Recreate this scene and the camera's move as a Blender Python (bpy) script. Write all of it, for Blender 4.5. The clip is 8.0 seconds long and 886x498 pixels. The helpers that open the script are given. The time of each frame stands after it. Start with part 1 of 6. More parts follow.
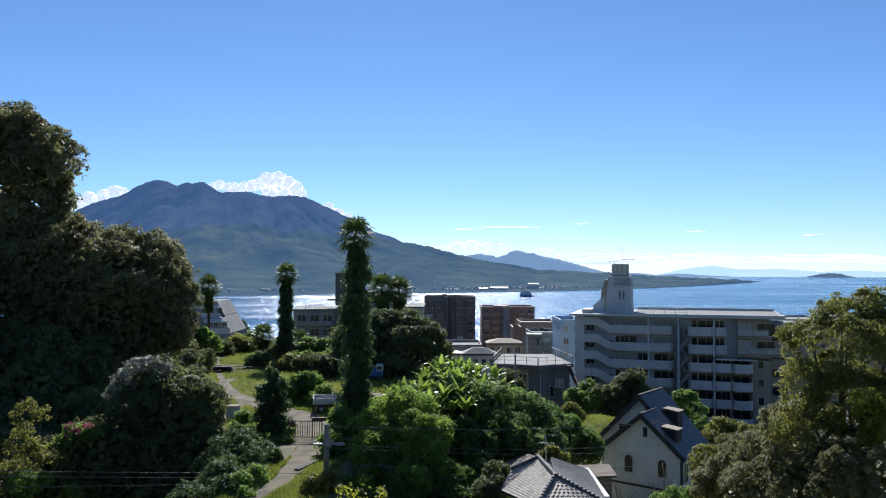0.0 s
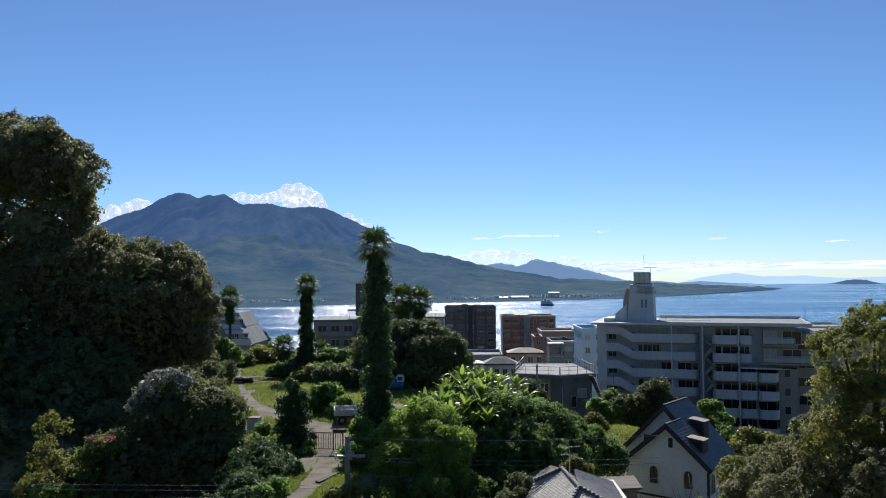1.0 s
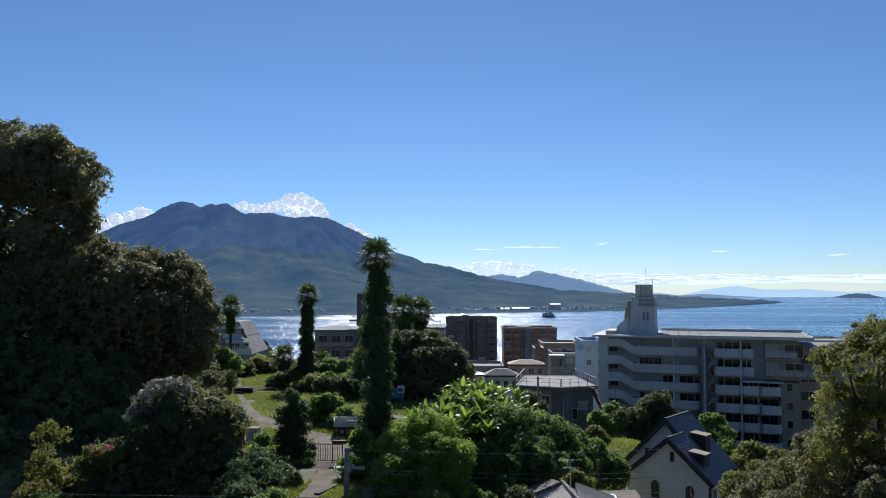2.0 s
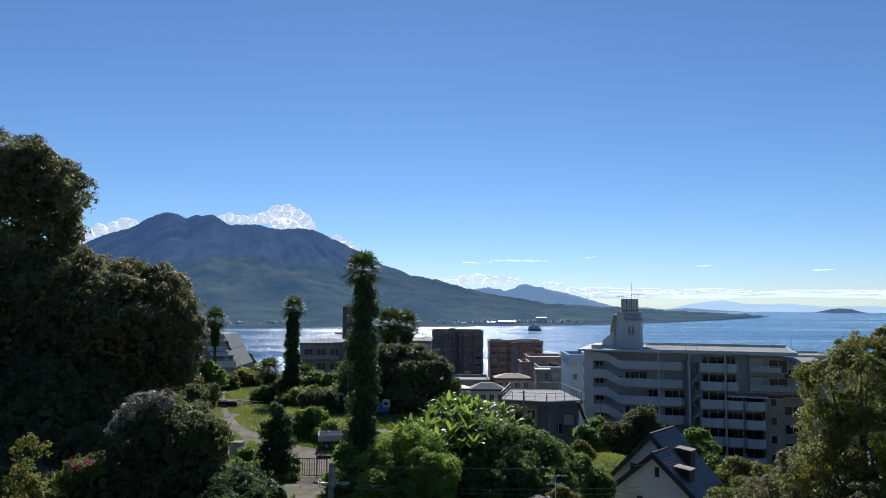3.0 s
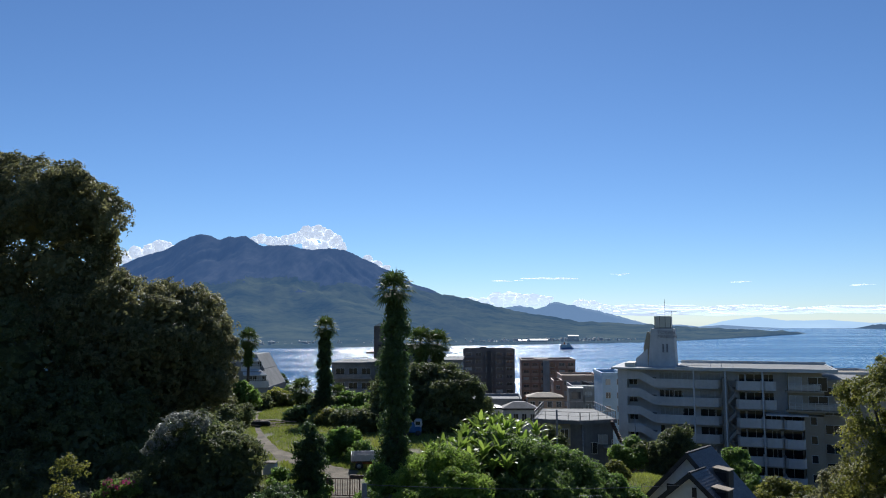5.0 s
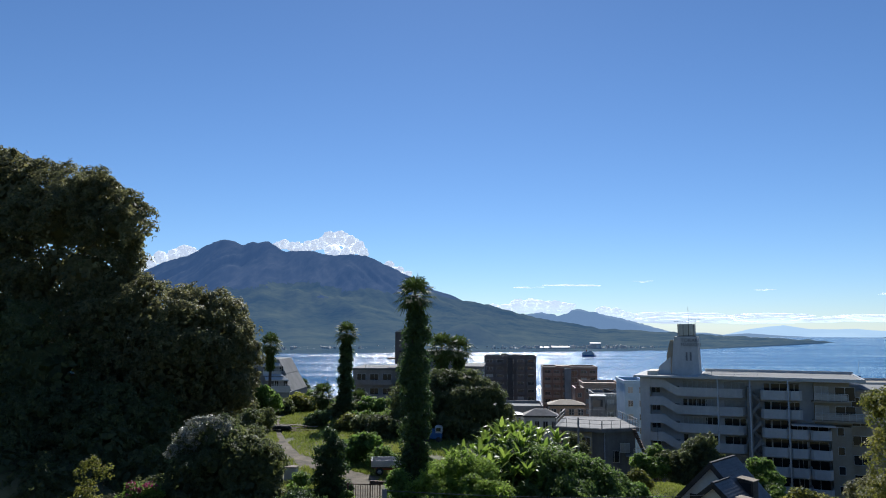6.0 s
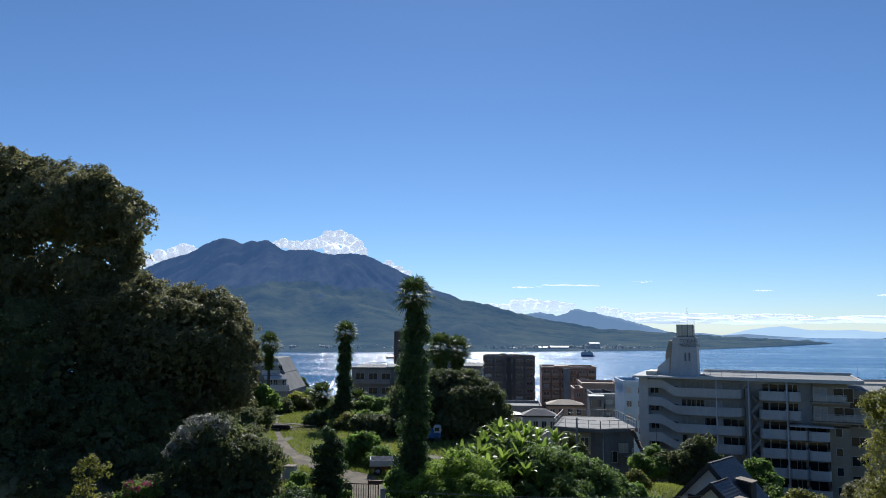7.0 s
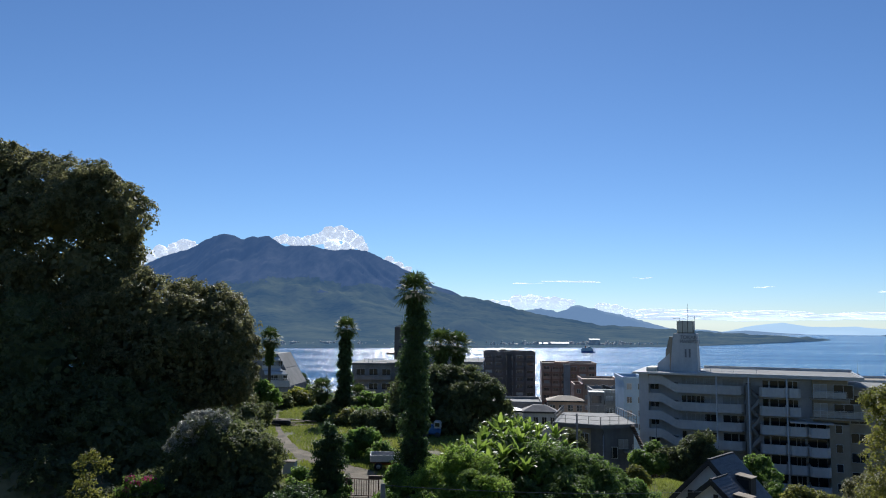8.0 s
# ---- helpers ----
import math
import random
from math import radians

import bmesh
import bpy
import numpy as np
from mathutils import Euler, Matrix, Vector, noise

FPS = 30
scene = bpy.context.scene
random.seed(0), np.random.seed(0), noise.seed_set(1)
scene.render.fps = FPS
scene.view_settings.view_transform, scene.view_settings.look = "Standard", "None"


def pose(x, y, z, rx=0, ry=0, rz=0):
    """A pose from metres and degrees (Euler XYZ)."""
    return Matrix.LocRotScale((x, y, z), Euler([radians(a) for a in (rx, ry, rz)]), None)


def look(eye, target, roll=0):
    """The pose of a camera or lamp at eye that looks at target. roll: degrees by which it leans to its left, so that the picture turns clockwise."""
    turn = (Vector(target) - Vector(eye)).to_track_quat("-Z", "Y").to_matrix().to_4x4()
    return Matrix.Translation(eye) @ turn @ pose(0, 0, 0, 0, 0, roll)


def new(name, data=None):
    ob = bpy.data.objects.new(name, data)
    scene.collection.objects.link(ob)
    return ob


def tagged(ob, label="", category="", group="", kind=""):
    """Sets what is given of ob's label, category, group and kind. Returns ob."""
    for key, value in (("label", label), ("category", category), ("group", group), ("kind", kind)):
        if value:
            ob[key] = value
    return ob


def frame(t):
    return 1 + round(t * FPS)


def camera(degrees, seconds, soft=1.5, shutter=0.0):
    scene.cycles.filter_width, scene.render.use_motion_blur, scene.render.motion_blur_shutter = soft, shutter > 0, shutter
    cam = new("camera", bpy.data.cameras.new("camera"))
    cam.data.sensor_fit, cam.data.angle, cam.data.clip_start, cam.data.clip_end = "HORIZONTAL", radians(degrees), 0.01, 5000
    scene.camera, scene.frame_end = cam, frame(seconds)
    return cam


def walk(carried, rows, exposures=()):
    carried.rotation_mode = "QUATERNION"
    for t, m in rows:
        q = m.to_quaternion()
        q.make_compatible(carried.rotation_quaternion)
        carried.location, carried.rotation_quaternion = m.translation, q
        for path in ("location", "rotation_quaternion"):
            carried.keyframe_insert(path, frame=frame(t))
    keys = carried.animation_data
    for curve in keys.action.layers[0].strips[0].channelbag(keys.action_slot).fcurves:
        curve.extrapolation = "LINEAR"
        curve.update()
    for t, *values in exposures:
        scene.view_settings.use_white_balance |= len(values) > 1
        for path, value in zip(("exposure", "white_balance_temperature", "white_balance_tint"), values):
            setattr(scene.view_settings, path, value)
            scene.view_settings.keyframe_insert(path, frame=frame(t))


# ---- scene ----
cam = camera(60.49, 8.0, soft=1.0)
# seconds, east, north, height, pitch, lean, yaw: a hand-held turn with half a step forward at the start
PATH = (
    (0.0, 0.005, -0.417, 49.886, 1.458, 0.0, 0.0), (0.5, -0.03, -0.356, 49.889, 1.598, 0.627, 0.219),
    (1.0, -0.006, -0.064, 49.894, 2.188, 0.481, 1.51), (2.5, -0.009, 0.064, 49.959, 3.37, -0.297, 1.287),
    (3.0, -0.003, 0.052, 49.999, 3.966, -0.272, 0.583), (3.5, 0.001, 0.059, 50.003, 4.673, -0.236, 0.703),
    (4.0, 0.001, 0.096, 49.999, 4.819, -0.204, 1.195), (4.5, -0.001, 0.048, 50.014, 4.843, -0.066, 1.468),
    (5.0, -0.022, -0.021, 50.001, 5.373, 0.171, 2.902), (6.5, 0.018, 0.012, 49.996, 5.855, -0.333, 4.649),
    (7.0, 0.002, 0.013, 50.017, 5.802, -0.449, 4.423), (7.5, -0.011, -0.021, 50.019, 5.709, -0.65, 4.498),
    (8.0, 0.0, 0.0, 50.0, 5.501, -0.557, 4.455))
walk(cam, [(t, pose(x, y, z, 90 + p, r, w)) for t, x, y, z, p, r, w in PATH], exposures=[(0.0, 0.36, 5900, 10), (1.2, 0.15, 6000, 10), (2.5, 0.05, 5900, 10), (8.0, 0.05, 5900, 10)])

# ---- world and sun ----
SUN_UP, SUN_TURN = 33.0, -3.0
world = bpy.data.worlds.new("sky")
world.use_nodes = True
scene.world = world
_n = world.node_tree.nodes
_sky = _n.new("ShaderNodeTexSky")
_sky.sky_type, _sky.sun_disc = "NISHITA", False
_sky.sun_elevation, _sky.sun_rotation = radians(SUN_UP), radians(SUN_TURN)
_sky.air_density, _sky.dust_density, _sky.ozone_density, _sky.altitude = 1.0, 0.08, 6.0, 1700
_n["Background"].inputs["Strength"].default_value = 0.087
world.node_tree.links.new(_sky.outputs[0], _n["Background"].inputs["Color"])
sun = new("sun", bpy.data.lights.new("sun", "SUN"))
sun.data.energy, sun.data.angle, sun.data.color = 5.0, radians(0.5), (1.0, 0.93, 0.82)
_a, _e = radians(SUN_TURN), radians(SUN_UP)
sun.matrix_world = look((400 * math.sin(_a) * math.cos(_e), 400 * math.cos(_a) * math.cos(_e), 400 * math.sin(_e)), (0, 0, 0))


# ---- materials ----
def material(name, dark, light, rough=0.7, scale=1.0, grain=None, bump=0.2, metal=0.0, island=0.0, obj=0.0, through_light=0.0, glow=None, spec=0.5, stretch=(1, 1, 1), streak=0.0):
    """Two tones mixed by a coarse and a fine noise, with relief; through_light adds a leaf's translucency, glow an
    emission that paints in haze and cloud light.
    """
    m = bpy.data.materials.new(name)
    m.use_nodes = True
    nt = m.node_tree
    nd, ln = nt.nodes, nt.links.new
    bs = nd["Principled BSDF"]
    co = nd.new("ShaderNodeTexCoord")
    mp = nd.new("ShaderNodeMapping")
    mp.inputs["Scale"].default_value = stretch
    ln(co.outputs["Object"], mp.inputs["Vector"])
    big, small = nd.new("ShaderNodeTexNoise"), nd.new("ShaderNodeTexNoise")
    big.inputs["Scale"].default_value, big.inputs["Detail"].default_value = scale, 5
    small.inputs["Scale"].default_value, small.inputs["Detail"].default_value = grain or scale * 9, 4
    ln(mp.outputs[0], big.inputs["Vector"]), ln(mp.outputs[0], small.inputs["Vector"])
    add = nd.new("ShaderNodeMath")
    add.operation = "MULTIPLY_ADD"
    ln(small.outputs["Fac"], add.inputs[0])
    add.inputs[1].default_value = 0.45
    ln(big.outputs["Fac"], add.inputs[2])
    fac = add.outputs[0]
    lo, hi = 0.5, 0.95
    for amount, kind in ((island, "ShaderNodeNewGeometry"), (obj, "ShaderNodeObjectInfo")):
        if amount:
            src = nd.new(kind)
            k = nd.new("ShaderNodeMath")
            k.operation = "MULTIPLY_ADD"
            ln(src.outputs["Random Per Island" if amount is island and kind == "ShaderNodeNewGeometry" else "Random"], k.inputs[0])
            k.inputs[1].default_value = amount
            ln(fac, k.inputs[2])
            fac = k.outputs[0]
            hi += amount
    if streak:
        st = nd.new("ShaderNodeTexNoise")
        mq = nd.new("ShaderNodeMapping")
        mq.inputs["Scale"].default_value = (1, 1, 0.07)
        ln(co.outputs["Object"], mq.inputs["Vector"]), ln(mq.outputs[0], st.inputs["Vector"])
        st.inputs["Scale"].default_value, st.inputs["Detail"].default_value = 1.6, 6
        k = nd.new("ShaderNodeMath")
        k.operation = "MULTIPLY_ADD"
        ln(st.outputs["Fac"], k.inputs[0])
        k.inputs[1].default_value = streak
        ln(fac, k.inputs[2])
        fac = k.outputs[0]
        lo, hi = lo + 0.3 * streak, hi + 0.6 * streak
    ramp = nd.new("ShaderNodeMapRange")
    ramp.inputs["From Min"].default_value, ramp.inputs["From Max"].default_value = lo, hi
    ln(fac, ramp.inputs["Value"])
    mix = nd.new("ShaderNodeMix")
    mix.data_type = "RGBA"
    mix.inputs["A"].default_value, mix.inputs["B"].default_value = (*dark, 1), (*light, 1)
    ln(ramp.outputs[0], mix.inputs["Factor"])
    col = mix.outputs["Result"]
    ln(col, bs.inputs["Base Color"])
    bs.inputs["Roughness"].default_value, bs.inputs["Metallic"].default_value = rough, metal
    bs.inputs["Specular IOR Level"].default_value = spec
    if bump:
        bp = nd.new("ShaderNodeBump")
        bp.inputs["Strength"].default_value, bp.inputs["Distance"].default_value = bump, 0.05
        ln(small.outputs["Fac"], bp.inputs["Height"]), ln(bp.outputs[0], bs.inputs["Normal"])
    out = nd["Material Output"]
    if through_light:
        tr = nd.new("ShaderNodeBsdfTranslucent")
        ms = nd.new("ShaderNodeMixShader")
        sat = nd.new("ShaderNodeHueSaturation")
        sat.inputs["Value"].default_value, sat.inputs["Saturation"].default_value = 2.5, 1.08
        sat.inputs["Hue"].default_value = 0.497
        ln(col, sat.inputs["Color"]), ln(sat.outputs[0], tr.inputs["Color"])
        ms.inputs[0].default_value = through_light
        ln(bs.outputs[0], ms.inputs[1]), ln(tr.outputs[0], ms.inputs[2]), ln(ms.outputs[0], out.inputs["Surface"])
    # even emission on top: painted haze of far hills, painted brightness of clouds
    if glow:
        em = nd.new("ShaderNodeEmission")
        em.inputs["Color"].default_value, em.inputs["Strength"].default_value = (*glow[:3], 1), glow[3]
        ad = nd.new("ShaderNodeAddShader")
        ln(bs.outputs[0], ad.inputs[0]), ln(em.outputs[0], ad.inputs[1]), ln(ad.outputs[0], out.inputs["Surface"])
    return m


LEAF_DARK = material("evergreen_leaf", (0.036, 0.054, 0.026), (0.135, 0.145, 0.056), 0.55, 0.22, island=0.45, bump=0, through_light=0.46, spec=0.28)
LEAF_CAMPHOR = material("camphor_leaf", (0.045, 0.058, 0.028), (0.2, 0.185, 0.085), 0.5, 0.18, island=0.45, bump=0, through_light=0.45, spec=0.3)
LEAF_OLIVE = material("olive_leaf", (0.05, 0.07, 0.02), (0.19, 0.18, 0.045), 0.5, 0.3, island=0.6, bump=0, through_light=0.52, spec=0.35)
LEAF_FRESH = material("fresh_leaf", (0.055, 0.1, 0.026), (0.16, 0.22, 0.06), 0.5, 0.3, island=0.5, bump=0, through_light=0.62, spec=0.35)
LEAF_YELLOW = material("yellow_leaf", (0.1, 0.125, 0.02), (0.25, 0.25, 0.045), 0.5, 0.3, island=0.5, bump=0, through_light=0.6, spec=0.45)
LEAF_IVY = material("ivy_leaf", (0.028, 0.052, 0.022), (0.085, 0.125, 0.04), 0.5, 0.4, island=0.5, bump=0, through_light=0.36, spec=0.3)
# pale leaf tone: sun glints on the large shrub, put into the colour
LEAF_GLINT = material("glint_leaf", (0.09, 0.1, 0.075), (0.34, 0.34, 0.29), 0.4, 0.6, island=0.5, bump=0, through_light=0.3, spec=0.35)
LEAF_BANANA = material("banana_leaf", (0.05, 0.092, 0.018), (0.17, 0.22, 0.05), 0.42, 0.6, obj=0.4, bump=0.1, through_light=0.5, stretch=(1, 6, 1), spec=0.4)
LEAF_LIME = material("lime_leaf", (0.075, 0.125, 0.026), (0.21, 0.27, 0.065), 0.5, 0.3, island=0.5, bump=0, through_light=0.6, spec=0.35)
FROND = material("palm_frond", (0.03, 0.055, 0.016), (0.1, 0.13, 0.035), 0.6, 0.8, obj=0.3, bump=0, through_light=0.2, spec=0.2)
FLOWER = material("magenta_petal", (0.2, 0.02, 0.07), (0.42, 0.07, 0.18), 0.6, 1.0, island=0.4, bump=0, through_light=0.3)
LEAF_CREEPER = material("creeper_leaf", (0.042, 0.074, 0.024), (0.13, 0.18, 0.05), 0.5, 0.35, island=0.5, bump=0, through_light=0.56, spec=0.35)
BARK = material("bark", (0.04, 0.03, 0.022), (0.13, 0.105, 0.08), 0.9, 1.5, bump=0.8, stretch=(3, 3, 0.6))
GRASS = material("grass", (0.075, 0.11, 0.022), (0.22, 0.235, 0.06), 0.6, 0.15, island=0.4, bump=0, through_light=0.35)
SOIL = material("grassy_soil", (0.06, 0.075, 0.026), (0.17, 0.15, 0.07), 0.9, 0.45, grain=2.5, bump=0.7)
GRAVEL = material("gravel_path", (0.075, 0.062, 0.042), (0.215, 0.175, 0.12), 0.95, 0.9, grain=7, bump=0.9)
ASPHALT = material("town_ground", (0.05, 0.05, 0.05), (0.11, 0.105, 0.1), 0.9, 0.05, bump=0.3)
WHITE_WALL = material("white_render", (0.38, 0.38, 0.375), (0.57, 0.565, 0.55), 0.75, 0.25, bump=0.15, streak=0.5)
HOUSE_WALL = material("house_render", (0.6, 0.6, 0.6), (0.8, 0.79, 0.77), 0.7, 0.35, bump=0.2, streak=0.3)
BEIGE_WALL = material("beige_render", (0.24, 0.205, 0.15), (0.37, 0.325, 0.245), 0.75, 0.3, bump=0.15, streak=0.5)
DARK_CONCRETE = material("stained_dark_concrete", (0.085, 0.088, 0.09), (0.18, 0.18, 0.178), 0.85, 0.3, bump=0.3, streak=0.6)
CONCRETE = material("grey_concrete", (0.15, 0.15, 0.145), (0.3, 0.295, 0.28), 0.85, 0.3, bump=0.3, streak=0.6)
DARK_BRICK = material("dark_tile_cladding", (0.075, 0.065, 0.06), (0.14, 0.12, 0.11), 0.6, 0.2, bump=0.2)
BROWN_BRICK = material("brown_tile_cladding", (0.2, 0.105, 0.07), (0.33, 0.18, 0.12), 0.6, 0.2, bump=0.2)
TAN_WALL = material("tan_wall", (0.3, 0.2, 0.14), (0.46, 0.33, 0.24), 0.75, 0.3, bump=0.2)
BLUE_WALL = material("pale_blue_wall", (0.3, 0.42, 0.53), (0.44, 0.55, 0.65), 0.7, 0.3, bump=0.1)
METAL_ROOF = material("pale_metal_roof", (0.4, 0.4, 0.39), (0.6, 0.59, 0.57), 0.5, 0.4, bump=0.1)
DOME_ROOF = material("tan_roof_sheet", (0.28, 0.225, 0.16), (0.44, 0.36, 0.27), 0.75, 0.5, bump=0.1, spec=0.3)
GREY_ROOF = material("weathered_roof_sheet", (0.2, 0.185, 0.165), (0.34, 0.31, 0.275), 0.75, 0.5, bump=0.1, spec=0.3)
SLATE = material("slate_roof", (0.05, 0.055, 0.065), (0.12, 0.125, 0.135), 0.55, 1.0, bump=0.3, obj=0.35)
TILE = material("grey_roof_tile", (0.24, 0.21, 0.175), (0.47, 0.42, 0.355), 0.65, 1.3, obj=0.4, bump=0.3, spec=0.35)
# dark ridge tiles; also the shaded right-hand slope, its shade put into the colour
TILE_DARK = material("dark_ridge_and_shade_tile", (0.06, 0.06, 0.065), (0.14, 0.14, 0.145), 0.7, 1.3, obj=0.2, bump=0.3)
RUST_ROOF = material("brown_sheet_roof", (0.09, 0.068, 0.05), (0.19, 0.15, 0.115), 0.8, 0.8, bump=0.2, stretch=(1, 5, 1), spec=0.3)
DARK_TRIM = material("dark_trim", (0.025, 0.025, 0.028), (0.06, 0.058, 0.055), 0.85, 2.0, bump=0.1)
STEEL = material("galvanised_steel", (0.35, 0.36, 0.37), (0.55, 0.56, 0.57), 0.45, 2.0, metal=0.6, bump=0.1)
RUSTY = material("rusty_iron", (0.07, 0.045, 0.03), (0.19, 0.11, 0.07), 0.75, 3.0, metal=0.3, bump=0.3)
CABLE = material("cable", (0.12, 0.12, 0.125), (0.2, 0.2, 0.2), 0.5, 2.0, bump=0)
POLE = material("concrete_pole", (0.14, 0.135, 0.125), (0.25, 0.24, 0.22), 0.85, 2.0, bump=0.3)
LETTER = material("sign_letter", (0.12, 0.12, 0.13), (0.2, 0.2, 0.21), 0.6, 2.0, bump=0)
TANK = material("cream_water_tank", (0.45, 0.42, 0.34), (0.62, 0.58, 0.48), 0.6, 0.7, bump=0.1, streak=0.5)
ORANGE = material("orange_paint", (0.35, 0.09, 0.03), (0.55, 0.16, 0.05), 0.6, 2.0, bump=0.1)
TRUCK_WHITE = material("grey_truck_paint", (0.4, 0.4, 0.39), (0.58, 0.57, 0.55), 0.45, 1.5, bump=0.05)
TARP_BLUE = material("blue_tarpaulin", (0.02, 0.07, 0.2), (0.045, 0.14, 0.33), 0.5, 2.0, bump=0.3)
WOOD = material("weathered_wood", (0.16, 0.12, 0.085), (0.34, 0.28, 0.21), 0.85, 1.5, bump=0.4, stretch=(1, 8, 8))
GLASS = material("window_glass", (0.012, 0.016, 0.02), (0.03, 0.035, 0.04), 0.08, 0.5, bump=0, spec=0.6)
CURTAIN = material("curtain_behind_glass", (0.25, 0.24, 0.22), (0.42, 0.41, 0.38), 0.35, 0.5, bump=0)
# the volcano's blue glow is haze put into its materials
FAR_FOREST = material("haze_glow_forest", (0.012, 0.026, 0.016), (0.095, 0.105, 0.05), 0.9, 0.007, grain=0.05, bump=0, glow=(0.2, 0.4, 0.8, 0.172), spec=0.0)
FAR_ROCK = material("haze_glow_ash_rock", (0.016, 0.024, 0.03), (0.072, 0.076, 0.078), 0.9, 0.018, grain=0.07, bump=0, glow=(0.195, 0.385, 0.82, 0.195), spec=0.0, stretch=(1, 0.3, 0.14))
# islet and ranges: the farther off, the stronger the painted haze glow
FAR_ISLET = material("haze_glow_islet", (0.03, 0.045, 0.04), (0.06, 0.07, 0.06), 0.9, 0.01, grain=0.06, bump=0, glow=(0.22, 0.4, 0.75, 0.2), spec=0.0)
FAR_RANGE = material("haze_glow_range", (0.05, 0.06, 0.06), (0.08, 0.09, 0.08), 0.9, 0.004, grain=0.03, bump=0, glow=(0.36, 0.56, 0.88, 0.42), spec=0.0)
FAINT_RANGE = material("faint_haze_glow_range", (0.05, 0.06, 0.06), (0.08, 0.09, 0.08), 0.9, 0.004, grain=0.03, bump=0, glow=(0.56, 0.76, 0.96, 0.82), spec=0.0)
# clouds emit as well: painted glow for sunlight coming through from behind
CLOUD = material("cloud", (0.75, 0.75, 0.76), (0.85, 0.85, 0.85), 1.0, 0.01, grain=0.08, bump=0, spec=0.0, glow=(0.92, 0.95, 1.0, 0.5))
CLOUD_HAZY = material("hazy_glow_cloud", (0.7, 0.72, 0.74), (0.8, 0.81, 0.82), 1.0, 0.01, grain=0.08, bump=0, spec=0.0, glow=(0.86, 0.93, 1.0, 0.66))


def sea_material():
    m = bpy.data.materials.new("sea_water")
    m.use_nodes = True
    nd, ln = m.node_tree.nodes, m.node_tree.links.new
    bs = nd["Principled BSDF"]
    bs.inputs["Base Color"].default_value = (0.012, 0.12, 0.27, 1)
    bs.inputs["IOR"].default_value = 1.33
    co = nd.new("ShaderNodeTexCoord")

    def waves(sx, sy, detail):
        mp, n = nd.new("ShaderNodeMapping"), nd.new("ShaderNodeTexNoise")
        mp.inputs["Scale"].default_value = (sx, sy, 1)
        n.inputs["Scale"].default_value, n.inputs["Detail"].default_value = 1.0, detail
        ln(co.outputs["Object"], mp.inputs["Vector"]), ln(mp.outputs[0], n.inputs["Vector"])
        return n

    def vec(op, a, b=None, scale=None):
        v = nd.new("ShaderNodeVectorMath")
        v.operation = op
        for k, q in enumerate((a, b)):
            if q is None:
                continue
            if isinstance(q, tuple):
                v.inputs[k].default_value = q
            else:
                ln(q, v.inputs[k])
        if scale is not None:
            v.inputs["Scale"].default_value = scale
        return v.outputs[0]

    # facets of small waves, drawn out along the swell
    fine = vec("SCALE", vec("SUBTRACT", waves(0.9, 0.17, 2).outputs["Color"], (0.5, 0.5, 0.5)), None, 1.65)
    broad = vec("SCALE", vec("SUBTRACT", waves(0.05, 0.012, 3).outputs["Color"], (0.5, 0.5, 0.5)), None, 0.16)
    tilt = vec("MULTIPLY", vec("ADD", fine, broad), (1, 1, 0))
    ln(vec("NORMALIZE", vec("ADD", tilt, (0, 0, 1))), bs.inputs["Normal"])
    # calmer and rougher lanes on the water
    s = waves(0.0012, 0.012, 4)
    r = nd.new("ShaderNodeMapRange")
    r.inputs["From Min"].default_value, r.inputs["From Max"].default_value = 0.35, 0.65
    r.inputs["To Min"].default_value, r.inputs["To Max"].default_value = 0.12, 0.26
    ln(s.outputs["Fac"], r.inputs["Value"]), ln(r.outputs[0], bs.inputs["Roughness"])
    return m


SEA = sea_material()


# ---- building helpers ----
def part(name, data, mat, parent=None, label=""):
    """Links a bmesh or a mesh as one object under a thing or a part."""
    if isinstance(data, bmesh.types.BMesh):
        me = bpy.data.meshes.new(name)
        bmesh.ops.recalc_face_normals(data, faces=data.faces)
        data.to_mesh(me)
        data.free()
    else:
        me = data
    if mat and not me.materials:
        for one in mat if isinstance(mat, (list, tuple)) else (mat,):
            me.materials.append(one)
    ob = new(name, me)
    ob.parent = parent
    if label:
        ob["label"] = label
    return ob


def thing(name, m, label, category, group="", kind=""):
    """An Empty at a thing's base."""
    ob = new(name)
    ob.empty_display_size = 0.3
    ob.matrix_basis = m
    return tagged(ob, label, category, group, kind)


def box(bm, x0, x1, y0, y1, z0, z1, m=None):
    vs = bmesh.ops.create_cube(bm, size=1)["verts"]
    t = Matrix.Translation(((x0 + x1) / 2, (y0 + y1) / 2, (z0 + z1) / 2)) @ Matrix.Diagonal((x1 - x0, y1 - y0, z1 - z0, 1))
    bmesh.ops.transform(bm, matrix=m @ t if m else t, verts=vs)
    return vs


def boxes(*rows, bevel=0.0):
    bm = bmesh.new()
    for r in rows:
        box(bm, *r)
    if bevel:
        bmesh.ops.bevel(bm, geom=bm.edges[:], offset=bevel, segments=1, affect="EDGES", clamp_overlap=True)
    return bm


def prism(bm, outline, y0, y1):
    """An outline in x and z, drawn out from y0 to y1."""
    a = [bm.verts.new((x, y0, z)) for x, z in outline]
    b = [bm.verts.new((x, y1, z)) for x, z in outline]
    bm.faces.new(a), bm.faces.new(b[::-1])
    for i in range(len(a)):
        j = (i + 1) % len(a)
        bm.faces.new((a[j], a[i], b[i], b[j]))
    return bm


